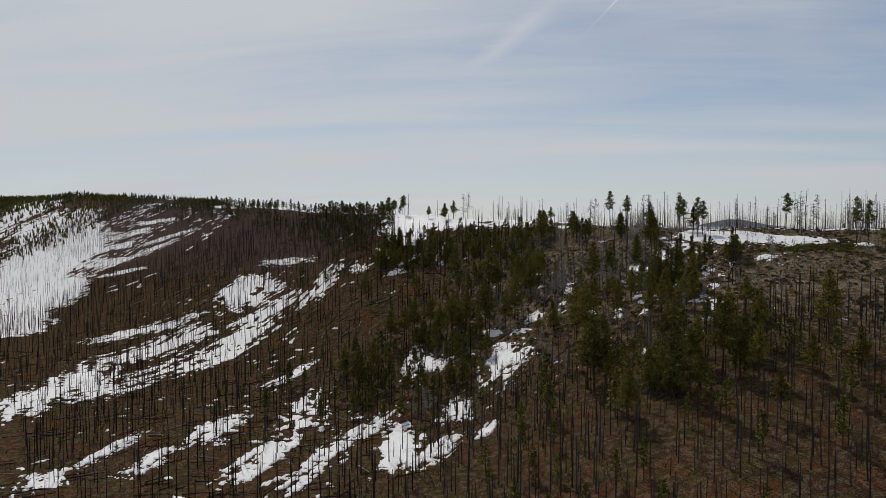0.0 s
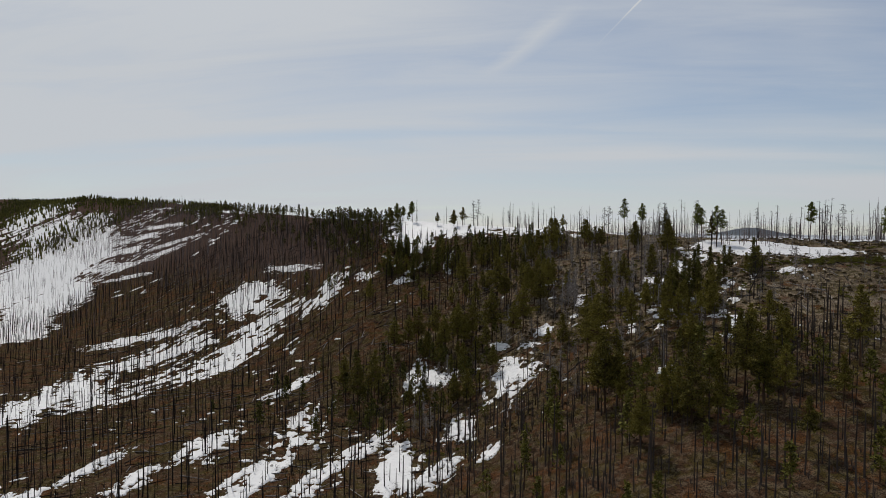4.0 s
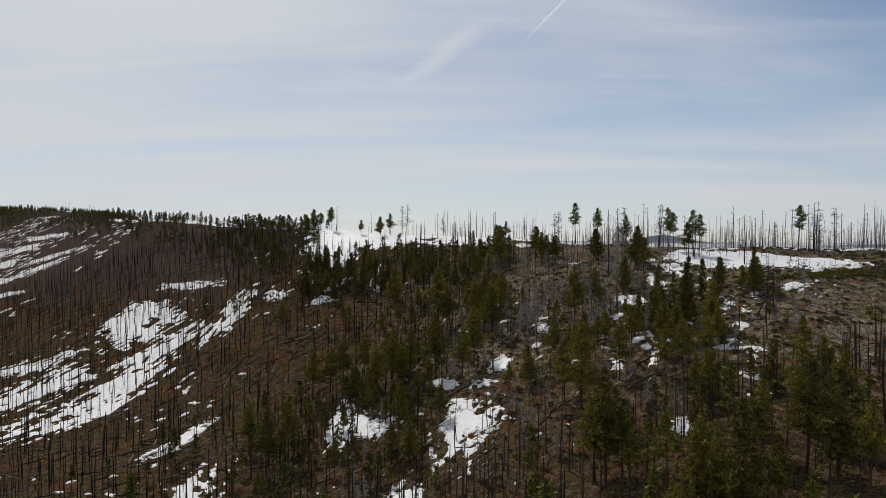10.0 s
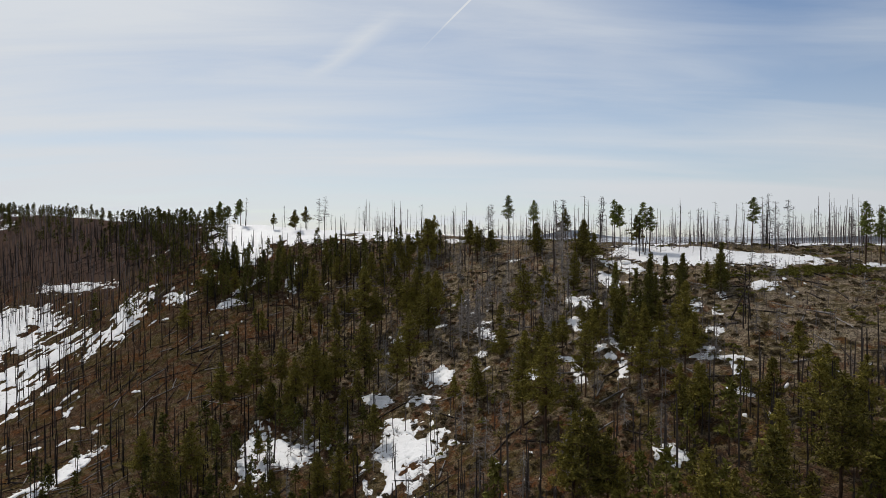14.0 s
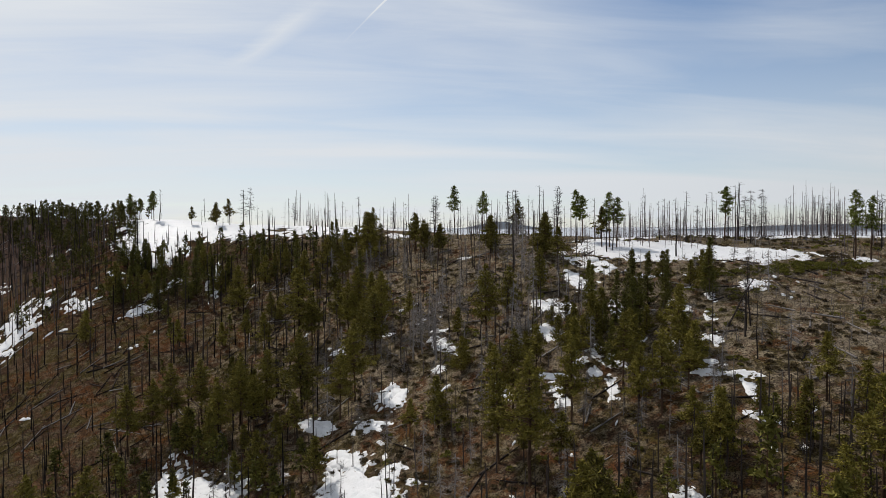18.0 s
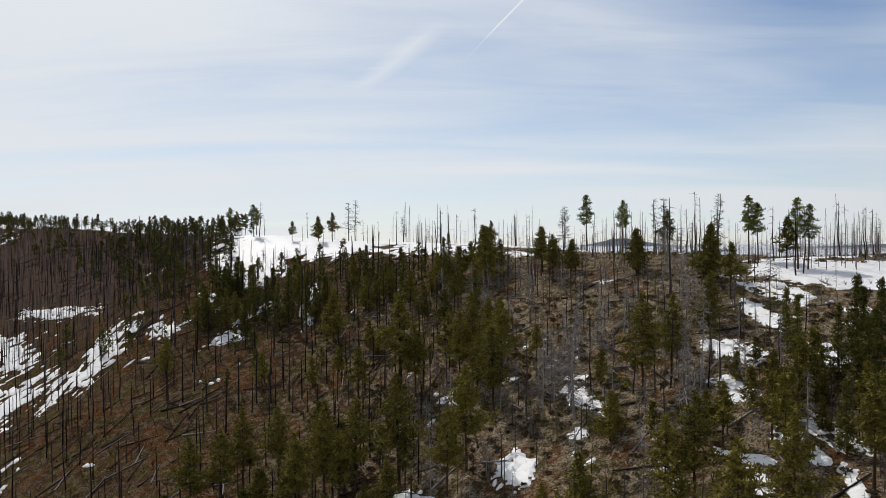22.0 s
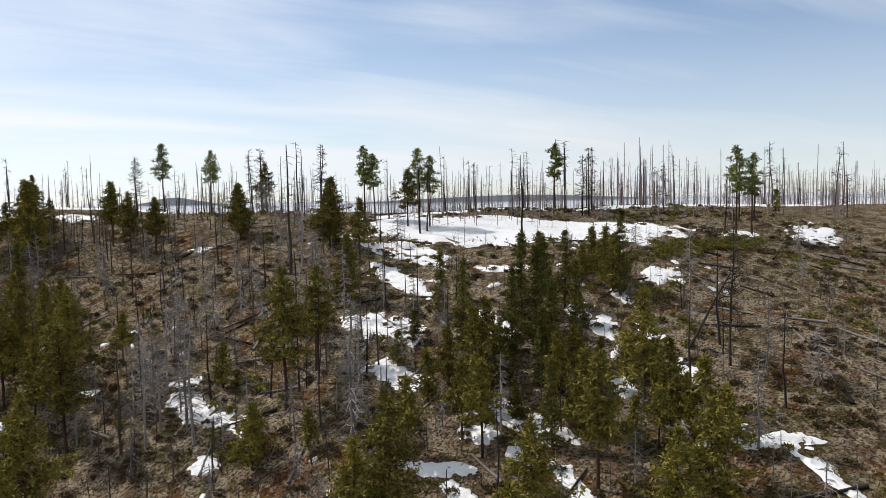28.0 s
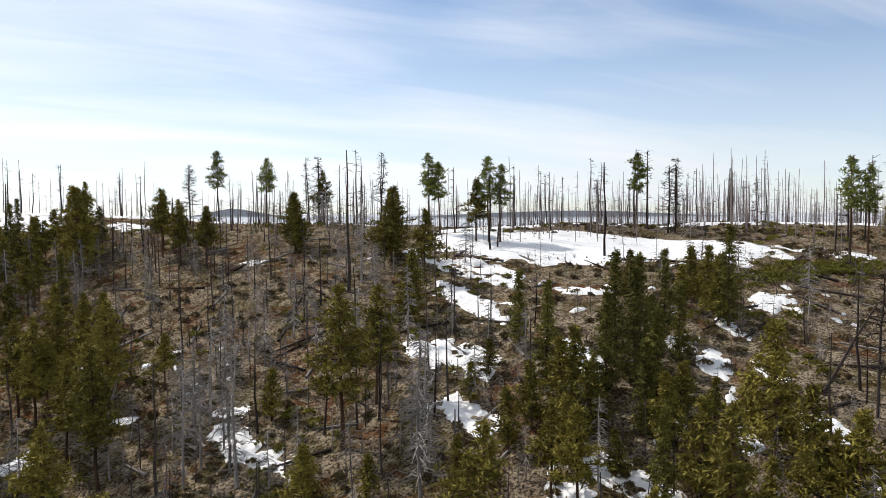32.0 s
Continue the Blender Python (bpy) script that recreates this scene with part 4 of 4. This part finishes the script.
def far_snags(name, spots, seed, low, high, mat, label, sides=4, slim=1.0, twigs=(3, 8)):
    rng, bag = np.random.RandomState(seed), Bag()
    for x, y in spots:
        h = (low + (high - low) * rng.rand() ** 1.25) * (0.72 + 0.4 * float(clumped(x, y, 14)))
        z = float(ground(x, y))
        p = stem(rng, h, 0.02, 3) + [x, y, z]
        r = (0.010 * h + 0.04) * slim
        bag.tube(p, r * np.array([1, 0.8, 0.4]), sides)
        full = rng.rand()
        for _ in range(rng.randint(*twigs)):
            zf = 0.25 + 0.72 * rng.rand()
            c = np.array([np.interp(z + zf * h, p[:, 2], p[:, q]) for q in range(2)] + [z + zf * h])
            a = rng.rand() * 6.283
            ln = 0.3 + (0.4 + 2.0 * full) * rng.rand() * (1.25 - zf)
            bag.tube([c, c + np.array([math.cos(a), math.sin(a), rng.normal() * 0.3 - 0.1]) * ln], [0.036, 0.014], 3)
    return joined(name, bag, mat, label, "dead trees")


def far_spires(name, spots, seed, low, high, mat, label, tiers=4):
    """Distant pointed conifers, each a stack of ragged skirts of needles."""
    rng, wood, crown = np.random.RandomState(seed), Bag(), Bag()
    for x, y in spots:
        h, z = rng.uniform(low, high) * min(max(0.7 + (-400 - x) / 1100, 0.7), 2.0), float(ground(x, y))
        wood.tube([(x, y, z - 0.4), (x, y, z + h * 0.9)], [0.02 * h, 0.03], 3)
        foot, wide = rng.uniform(0.08, 0.3), h * rng.uniform(0.12, 0.2)
        for k in range(tiers):
            f = k / tiers
            a = np.arange(7) * 0.8976 + rng.rand() * 6
            r = wide * (1 - f) * rng.uniform(0.45, 1.15, 7) + 0.03 * h
            base = z + h * (foot + (1 - foot) * f * 0.9)
            ring = np.column_stack([x + r * np.cos(a), y + r * np.sin(a), base + rng.normal(size=7) * 0.02 * h])
            i = np.arange(7)
            crown.add(np.concatenate([ring, [[x, y, min(base + h * (1 - foot) * 1.7 / tiers, z + h)]]]), np.stack([i, (i + 1) % 7, i * 0 + 7], 1))
    root = new(name)
    wood.object("trunks", BARK, False, root)
    crown.object("crowns", mat, False, root)
    return tagged(root, label, "pine trees", kind="stuff")


def far_pines(name, spots, seed, low, high, mat, label, thick=1.0):
    rng, wood, crown = np.random.RandomState(seed), Bag(), Bag()
    for x, y in spots:
        h = rng.uniform(low, high)
        z = float(ground(x, y))
        wood.tube([(x, y, z - 0.4), (x, y, z + h * 0.97)], [0.012 * h + 0.05, 0.03], 4)
        m = int((26 + h * 3.6) * thick)
        f = rng.rand(m)
        foot = rng.uniform(0.14, 0.45)
        zz = foot + (0.98 - foot) * f
        rad = h * rng.uniform(0.15, 0.25) * np.clip((1 - f) ** 0.8 + 0.08, 0, 1) * (0.3 + 0.8 * rng.rand(m))
        a = rng.rand(m) * 6.283
        at = np.column_stack([x + rad * np.cos(a), y + rad * np.sin(a), z + zz * h])
        crown.tufts(at, 0.095 * h, 6, rng, wide=0.2)
    root = new(name)
    wood.object("trunks", BARK, False, root)
    crown.object("crowns", mat, False, root)
    return tagged(root, label, "pine trees", kind="stuff")


def burnt(x, y):
    """How thickly burnt trunks stand."""
    d = crest_drop(x, y)
    c = 0.35 + 0.5 * clumped(x, y, 26) + 0.5 * (d > 10) * (x < -150)
    c = c * np.where((x > 25) & (y > 230), 0.3, 1.0)
    return np.clip(c, 0, 1) * (d > np.where(x < -40, 34, 0)) * (d < 330)


def living(x, y):
    """How thickly young pines and firs stand."""
    c = 0.6 * bell(x, y, -75, 410, 60, 22) + 0.45 * bell(x, y, -65, 385, 40, 35) + 0.5 * bell(x, y, 18, 290, 22, 40) + 0.6 * bell(x, y, -48, 325, 26, 50)
    c = c + 0.4 * bell(x, y, 35, 225, 50, 32) + 0.4 * bell(x, y, -50, 290, 35, 40)
    return np.clip(c, 0, 1) * (0.25 + 0.75 * clumped(x, y, 18)) * (crest_drop(x, y) > np.where(x < -40, 32, 6))


def open_hill(x, y):
    """Where the trees are all planted singly above."""
    return 1.0 * ((x > -45 - 0.12 * (y - 300)) & (y > 262) & (x < 110)) + 1.0 * ((x > -125) & (x <= -45) & (y > 270) & (y < 400)) * 0.6


def bare_ground(x, y):
    return 1 - np.clip(1.6 * bell(x, y, 75, 285, 26, 30), 0, 1)


# near pines and firs, one by one
for x, y in scatter(1600, (-130, 235, 95, 440), lambda x, y: living(x, y) * bare_ground(x, y) * (1 - open_hill(x, y)), 21, 4.6)[:60]:
    fir = y > 385 or (5 < x < 45 and 250 < y < 330 and dice.random() < 0.6)
    plant("fir" if fir and dice.random() < 0.7 else dice.choice(("young", "open", "open")), x, y, dice.uniform(5.5, 11.5))

# near dead trees, one by one
for x, y in scatter(2600, (-70, 235, 95, 400), lambda x, y: burnt(x, y) * 0.8 * (0.2 + 0.8 * bare_ground(x, y)), 22, 3.0)[:210]:
    kind = "twiggy" if dice.random() < (0.75 if x > -45 else 0.35) else dice.choice(("bare", "bare", "pole"))
    plant(kind, x, y, dice.uniform(5, 10) if kind == "twiggy" else dice.uniform(7, 13))

# burnt trunks behind the crest, against the sky
sky_line = scatter(15000, (-110, 310, 260, 480), lambda x, y: ((crest_drop(x, y) < np.where(x > 20, 34, -2)) & (crest_drop(x, y) > -55)) * np.clip(0.10 + 1.5 * clumped(x, y, 13, 0.0, 0.35) * (0.45 + 0.6 * clumped(x, y, 5, -0.1, 0.3)), 0, 1) * np.where(x < -35, 0.4, 0.25 + 0.75 * clumped(x, y, 34, -0.2, 0.2)), 23, 1.2)
for x, y in sky_line[:40]:
    plant(dice.choice(("bare", "pole", "broad", "bare")), x, y, dice.uniform(9, 15.5))
far_snags("burnt_crest_forest", sky_line[40:], 24, 6.5, 16, HAZY, "many thin burnt trunks along the crest against the sky", 3, 0.66, (8, 24))

slope = scatter(12500, (-440, 120, -45, 560), burnt, 31, 3.1)
far_snags("burnt_forest", slope, 32, 7, 14, CHAR, "hundreds of charred trunks standing on the burnt slope", 4, 1.3, (4, 10))
lower = scatter(4200, (-50, 90, 130, 245), lambda x, y: 0.35 + 0.65 * clumped(x, y, 20), 41, 2.7)
far_snags("burnt_lower_forest", lower, 42, 6, 13, CHAR, "charred trunks among pines low on the slope", 4, 1.3, (8, 18))
upper = scatter(1100, (-60, 230, 20, 420), lambda x, y: burnt(x, y) * 0.8, 43, 3.4)
far_snags("burnt_middle_forest", upper, 44, 5, 10, TWIG, "thin grey burnt saplings on the middle slope")
spur = scatter(30000, (-760, 380, -140, 960), lambda x, y: np.clip(0.4 + 0.8 * clumped(x, y, 60, -0.4, 0.1), 0, 1) * (crest_drop(x, y) > 25) * ((y > 395 - 0.55 * (x + 140)) | (x < -330)) * np.where(y < -0.85 * x + 230, 0.26, 1), 33, 2.2)
far_snags("burnt_spur_forest", spur, 34, 7, 14, HAZY, "dense dark burnt trunks on the far spur", 3, 0.85, (1, 4))
back = scatter(4200, (-60, 380, 700, 700), lambda x, y: (crest_drop(x, y) < -40) * (crest_drop(x, y) > -190) * clumped(x, y, 26, 0.05, 0.4), 35, 2.2)
# the lighter twig tone gives these back trunks painted haze
far_snags("burnt_plateau_forest", back, 36, 5, 13, TWIG, "burnt trunks on the plateau behind the crest", 3, 0.6, (5, 12))
band = scatter(5400, (-430, 395, -20, 760), lambda x, y: 0.9 * bell(x, y, -70, 412, 75, 24) * (crest_drop(x, y) > 38) + np.clip(1.15 - np.abs(crest_drop(x, y) - 22) / 52, 0, 1) * (x < -138) * (0.35 + 0.65 * clumped(x, y, 30)), 37, 3.4)
far_pines("dark_forest_band", band, 38, 5, 10.5, DARK_NEEDLE, "dark green firs and pines along the upper slope", 0.72)
rim_dice = np.random.RandomState(39)
rim_x = -400 - 2300 * rim_dice.rand(9000) ** 1.15
rim_drop = rim_dice.uniform(-25, 45, 9000) + (rim_x < -480) * np.clip((-480 - rim_x) / 250, 0, 1) * rim_dice.uniform(0, 260, 9000) * (rim_dice.rand(9000) < 0.7)
rim_y = smooth_curve(rim_x, CREST_X, CREST_Y) - rim_drop
rim = [(x, y) for x, y, k in zip(rim_x, rim_y, clumped(rim_x, rim_y, 60, -0.4, 0.25)) if rim_dice.rand() < k][:4600]
far_spires("rim_forest", rim, 40, 6, 10, DARK_NEEDLE, "dark pointed conifers along the far rim")
stand = scatter(1700, (-215, 395, -88, 560), lambda x, y: np.clip(1.2 - np.abs(crest_drop(x, y) - 34) / 36, 0, 1) * 0.85 * (x < -126 + 0.4 * (crest_drop(x, y) - 40)) * (0.4 + 0.6 * clumped(x, y, 20)), 55, 3.2)
far_pines("crest_stand", stand, 56, 5, 9.5, DARK_NEEDLE, "thick stand of dark firs beside the crest snow", 0.8)
low_pines = scatter(1500, (-30, 90, 130, 240), lambda x, y: 0.34 * clumped(x, y, 25) + 0.06, 45, 5.5)
far_pines("lower_pines", low_pines, 46, 6, 13, DARK_NEEDLE, "olive green pines low on the slope", 0.8)
valley_pines = scatter(1500, (-150, 200, -40, 330), lambda x, y: 0.22 * bell(x, y, -90, 280, 34, 26), 47, 5)
far_pines("valley_pines", valley_pines, 48, 6, 11, DARK_NEEDLE, "young dark olive pines in the valley")

mid_pines = scatter(1300, (-110, 235, 40, 420), lambda x, y: 0.55 * living(x, y) * (1 - open_hill(x, y)), 52, 4.4)
far_pines("hill_pines", mid_pines, 53, 5, 10, DARK_NEEDLE, "young olive pines scattered over the hill")


# kinds of tree that found no place
for ob in [o for kinds in MODELS.values() for o in kinds if o.name not in used_models]:
    for piece in (*ob.children_recursive, ob):
        bpy.data.objects.remove(piece)


def leaning_snag(x, y, top):
    """A dead trunk fallen against its neighbour."""
    foot = Vector((x, y, float(ground(x, y)) - 0.3))
    way = Vector(top) - foot
    rng, bag, ob = np.random.RandomState(77), Bag(), new("leaning_dead_tree")
    ob.location = foot
    p = np.outer(np.linspace(0, 1, 6), np.array(way)) + rng.normal(size=(6, 3)) * 0.05
    bag.tube(p, np.linspace(0.24, 0.07, 6), 7)
    bag.object("trunk", CHAR, True, ob)
    for k in range(14):
        c = p[0] + (p[-1] - p[0]) * (0.3 + 0.65 * k / 14)
        one = Bag()
        d = rng.normal(size=3) * [0.7, 0.7, 0.5]
        one.tube([c, c + d, c + d * 1.7 + [0, 0, 0.2]], [0.05, 0.035, 0.015], 3)
        one.object("limb", CHAR, False, ob)
    tagged(ob, "burnt dead tree leaning over against a standing trunk", "dead tree", group="dead standing trees")


leaning_snag(40.8, 279.7, (44.4, 276.0, -9.8))


# ---- undergrowth and fallen wood ----
def spots_on(count, box, chance, seed):
    rng = np.random.RandomState(seed)
    x, y = rng.uniform(box[0], box[2], count), rng.uniform(box[1], box[3], count)
    ok = rng.rand(count) < chance(x, y) * off_snow(x, y)
    return np.column_stack([x[ok], y[ok], ground(x[ok], y[ok])]), rng


def brush(name, count, box, chance, seed, size, blades, mat, label, wide=0.25, up=0.7):
    at, rng = spots_on(count, box, chance, seed)
    bag = Bag()
    bag.tufts(at, size, blades, rng, wide=wide, up=up)
    joined(name, bag, mat, label, "undergrowth")


HILL = (-140, 215, 130, 420)
brush("dry_grass", 30000, HILL, lambda x, y: (0.15 + 0.85 * clumped(x, y, 7)) * np.where(x < -45, 0.35, 1), 61, 0.6, 4, DRY, "tufts of dry tan grass over the slope")


brush("ochre_grass", 26000, (-260, 150, -40, 420), lambda x, y: 0.1 + 0.9 * clumped(x, y, 12, -0.1, 0.3), 77, 0.55, 4, OCHRE, "tufts of ochre grass on the burnt valley slope")
brush("olive_mats", 5200, HILL, lambda x, y: clumped(x, y, 9, 0.12, 0.3) * (x > -50) * (y > 262), 70, 0.55, 5, BRUSH, "low mats of olive brush on the open top")


def bushes(name, count, box, chance, seed, low, high, mat, label):
    """Rounded low bushes, each a dome of short leafy shoots."""
    at, rng = spots_on(count, box, chance, seed)
    bag = Bag()
    for p in at:
        r = rng.uniform(low, high)
        k = int(14 + 16 * r)
        a, q = rng.rand(k) * 6.283, np.sqrt(rng.rand(k)) * r
        dome = np.column_stack([np.cos(a) * q, np.sin(a) * q, 0.45 * np.sqrt(np.maximum(r * r - q * q, 0)) + 0.05])
        bag.tufts(p + dome, 0.42, 4, rng, wide=0.28, up=0.8)
    joined(name, bag, mat, label, "bushes")


bushes("olive_bushes", 2600, HILL, lambda x, y: clumped(x, y, 11, 0.05, 0.35) * (x > -60) * np.where((y > 265) & (x > -25), 1, 0.55), 62, 0.4, 1.3, BRUSH, "low olive green bushes dotted over the slope")
bushes("olive_thicket", 1300, (50, 290, 110, 330), lambda x, y: 1.4 * bell(x, y, 74, 310, 13, 4.5), 63, 0.7, 1.5, BRUSH, "low green thicket spread below the snowfield")


# heath dotted over the hill, also there to darken the ground
bushes("brown_heath", 2600, (-60, 232, 125, 372), lambda x, y: 0.25 + 0.75 * clumped(x, y, 8, -0.1, 0.3), 75, 0.35, 0.95, HEATH, "low dark brown heath bushes dotted over the hill")
# bushes added among the firs as a stand-in for their dark shade
bushes("thicket_brush", 160, (0, 255, 50, 320), lambda x, y: 1.3 * bell(x, y, 22, 285, 16, 24), 76, 0.6, 1.3, HEATH, "added dark brush standing in for shade under the thick stand of firs")


def twig_bushes(name, count, box, chance, seed, low, high, mat, label):
    at, rng = spots_on(count, box, chance, seed)
    bag = Bag()
    for p in at:
        s = rng.uniform(low, high)
        for _ in range(9):
            a, r = rng.rand() * 6.283, rng.rand() * 0.5
            mid = p + [math.cos(a) * s * r * 0.6, math.sin(a) * s * r * 0.6, s * 0.55]
            tip = p + [math.cos(a + rng.normal() * 0.6) * s * r, math.sin(a) * s * r, s * rng.uniform(0.7, 1.1)]
            bag.tube([p, mid, tip], [0.03, 0.022, 0.01], 3)
    joined(name, bag, mat, label, "undergrowth")


twig_bushes("dead_brush", 1600, (-80, 220, 115, 410), lambda x, y: clumped(x, y, 14, -0.1, 0.4), 64, 0.8, 2.2, TWIG, "grey leafless brush on the slope")
twig_bushes("dead_brush", 1400, (-300, 130, -60, 460), lambda x, y: clumped(x, y, 22, -0.1, 0.4), 65, 0.8, 2.4, CHAR, "burnt leafless brush on the slope")


twig_bushes("dead_brush", 2600, (-55, 110, 125, 250), lambda x, y: 0.2 + 0.8 * clumped(x, y, 14, -0.1, 0.4), 78, 0.8, 2.6, TWIG, "leafless brush low on the slope")


def saplings(name, count, box, chance, seed, low, high, mat, label):
    """Thin dead saplings hung with fine drooping twigs."""
    at, rng = spots_on(count, box, chance, seed)
    bag = Bag()
    for p in at:
        h = rng.uniform(low, high)
        bag.tube([p - [0, 0, 0.3], p + [rng.normal() * 0.1, rng.normal() * 0.1, h]], [0.02 * h ** 0.5 + 0.03, 0.012], 4)
        for _ in range(int(h * 4.5)):
            f, a = 0.1 + 0.85 * rng.rand(), rng.rand() * 6.283
            c, ln = p + [0, 0, h * f], (0.35 + 0.9 * rng.rand()) * (1.15 - f)
            d = np.array([math.cos(a), math.sin(a), -0.1]) * ln
            bag.tube([c, c + d, c + d * 1.35 - [0, 0, ln * 0.35]], [0.022, 0.017, 0.008], 3)
    joined(name, bag, mat, label, "dead saplings")


saplings("dead_saplings", 900, (-45, 240, 60, 385), lambda x, y: clumped(x, y, 16, -0.1, 0.35) * (0.25 + bell(x, y, 5, 310, 28, 45)), 69, 2.5, 6.5, SILVER, "pale grey dead saplings with fine drooping twigs")

saplings("burnt_saplings", 520, (30, 235, 135, 325), lambda x, y: clumped(x, y, 18, -0.1, 0.35), 71, 1.5, 5, TWIG, "burnt brown saplings on the open shoulder")


def log_model(seed, length, mat, label):
    rng, bag = np.random.RandomState(seed), Bag()
    p = np.column_stack([np.linspace(-0.5, 0.5, 6) * length, np.cumsum(rng.normal(size=6)) * 0.06, np.zeros(6)])
    bag.tube(p, np.linspace(0.22, 0.09, 6), 7)
    for _ in range(5):
        c = p[rng.randint(1, 5)]
        a = rng.rand() * 3.14
        bag.tube([c, c + [rng.normal() * 0.4, math.cos(a) * 0.7, abs(math.sin(a)) * 0.7]], [0.04, 0.012], 3)
    ob = bag.object("fallen_log", mat, True)
    return tagged(ob, label, "fallen log", group="fallen logs on the slope")


LOGS = [log_model(500 + k, ln, m, t) for k, (ln, m, t) in enumerate((
    (7, SILVER, "bleached grey fallen log lying on the slope"), (9, CHAR, "charred black fallen log lying on the slope"),
    (6, SILVER, "bleached grey fallen log lying on the slope"), (8, CHAR, "charred black fallen log lying on the slope")))]


def lay(k, x, y, turn):
    """A log laid along the slope."""
    z0 = float(ground(x, y))
    dx, dy = math.cos(turn) * 3, math.sin(turn) * 3
    way = Vector((2 * dx, 2 * dy, float(ground(x + dx, y + dy) - ground(x - dx, y - dy)))).normalized()
    side = Vector((-dy, dx, 0)).normalized()
    m = Matrix((way, side, way.cross(side))).transposed().to_4x4()
    m.translation = (x, y, z0 + 0.17)
    ob = LOGS[k % len(LOGS)]
    if k < len(LOGS):
        ob.matrix_basis = m
    else:
        copy_thing(ob, m)


for k, (x, y) in enumerate(scatter(900, (-75, 240, 110, 390), lambda x, y: 0.6 + 0 * x, 66, 5)[:210]):
    lay(k, x, y, dice.uniform(0, 3.14))


lay(5, -2.9, 336.1, 3.01)
lay(7, -3.4, 334.8, 3.13)
lay(5, -6.3, 331.4, 2.00)
lay(7, 42.0, 350.6, 3.00)
lay(5, 82.3, 317.5, 0.46)
lay(5, -10.7, 308.9, 2.81)
lay(6, -27.3, 324.1, 2.01)
lay(4, 22.8, 372.2, 0.51)
lay(5, 3.3, 351.5, 1.81)
lay(4, 10.6, 299.4, 0.28)
lay(6, -109.5, 363.3, 0.42)
lay(6, -115.2, 346.6, 1.65)
lay(4, -107.7, 338.6, 1.68)
lay(5, -112.5, 362.2, 0.07)
lay(6, -132.5, 343.3, 1.58)
lay(4, -88.3, 328.4, 1.80)


def fallen_wood(name, count, box, seed, mat, label):
    at, rng = spots_on(count, box, lambda x, y: 0.25 + 0.75 * clumped(x, y, 30), seed)
    bag = Bag()
    for x, y, z in at:
        a, ln = rng.normal() * 0.6 + 0.6, rng.uniform(2, 5.5)
        e = [(x + s * ln * math.cos(a), y + s * ln * math.sin(a)) for s in (-1, 1)]
        bag.tube([(q, w, float(ground(q, w)) + 0.22) for q, w in e], [0.15, 0.07], 5)
    joined(name, bag, mat, label, "fallen logs")


fallen_wood("burnt_fallen_trunks", 3000, (-340, 130, -50, 580), 67, CHAR, "burnt trunks fallen across the valley slope")
fallen_wood("grey_fallen_trunks", 900, (-320, 130, -60, 520), 68, SILVER, "bleached trunks fallen across the valley slope")


# ---- scraps of snow ----
def snow_scraps(name, count, box, chance, seed, low, high):
    """Small leftovers of snow between the large patches."""
    at, rng = spots_on(count, box, chance, seed)
    bag = Bag()
    for x, y, z in at:
        r, turn = rng.uniform(low, high), rng.rand() * 6.283
        a = np.linspace(0, 6.283, 13)[:-1]
        k = rng.uniform(0.45, 1.1, 12) * r
        stretch = rng.uniform(1.0, 2.6)
        u, v = np.cos(a) * k * stretch, np.sin(a) * k
        px, py = x + u * math.cos(turn) - v * math.sin(turn), y + u * math.sin(turn) + v * math.cos(turn)
        qx, qy = x + (px - x) * 0.6, y + (py - y) * 0.6
        rim = np.column_stack([px, py, ground(px, py) - 0.05])
        top = np.column_stack([qx, qy, ground(qx, qy) + 0.22])
        i = np.arange(12)
        bag.add(np.concatenate([rim, top, [[x, y, z + 0.28]]]), np.stack([i, (i + 1) % 12, 12 + (i + 1) % 12, 12 + i], 1))
        bag.f.extend([[bag.n - 25 + 12 + q, bag.n - 25 + 12 + (q + 1) % 12, bag.n - 1] for q in range(12)])
    joined(name, bag, SNOW, "small scraps of melting snow between the patches", "snow")


snow_scraps("snow_scraps", 900, (-330, 160, -60, 470), lambda x, y: clumped(x, y, 34, 0.0, 0.4), 81, 0.4, 1.5)
snow_scraps("snow_scraps", 500, (-60, 235, 70, 360), lambda x, y: 0.6 * clumped(x, y, 20, 0.0, 0.4), 82, 0.25, 0.9)
snow_scraps("snow_scraps", 1200, (-620, 480, -330, 900), lambda x, y: (crest_drop(x, y) > 30) * clumped(x, y, 40, -0.1, 0.3) * (y > -1.1 * x + 60), 83, 1.0, 3.5)
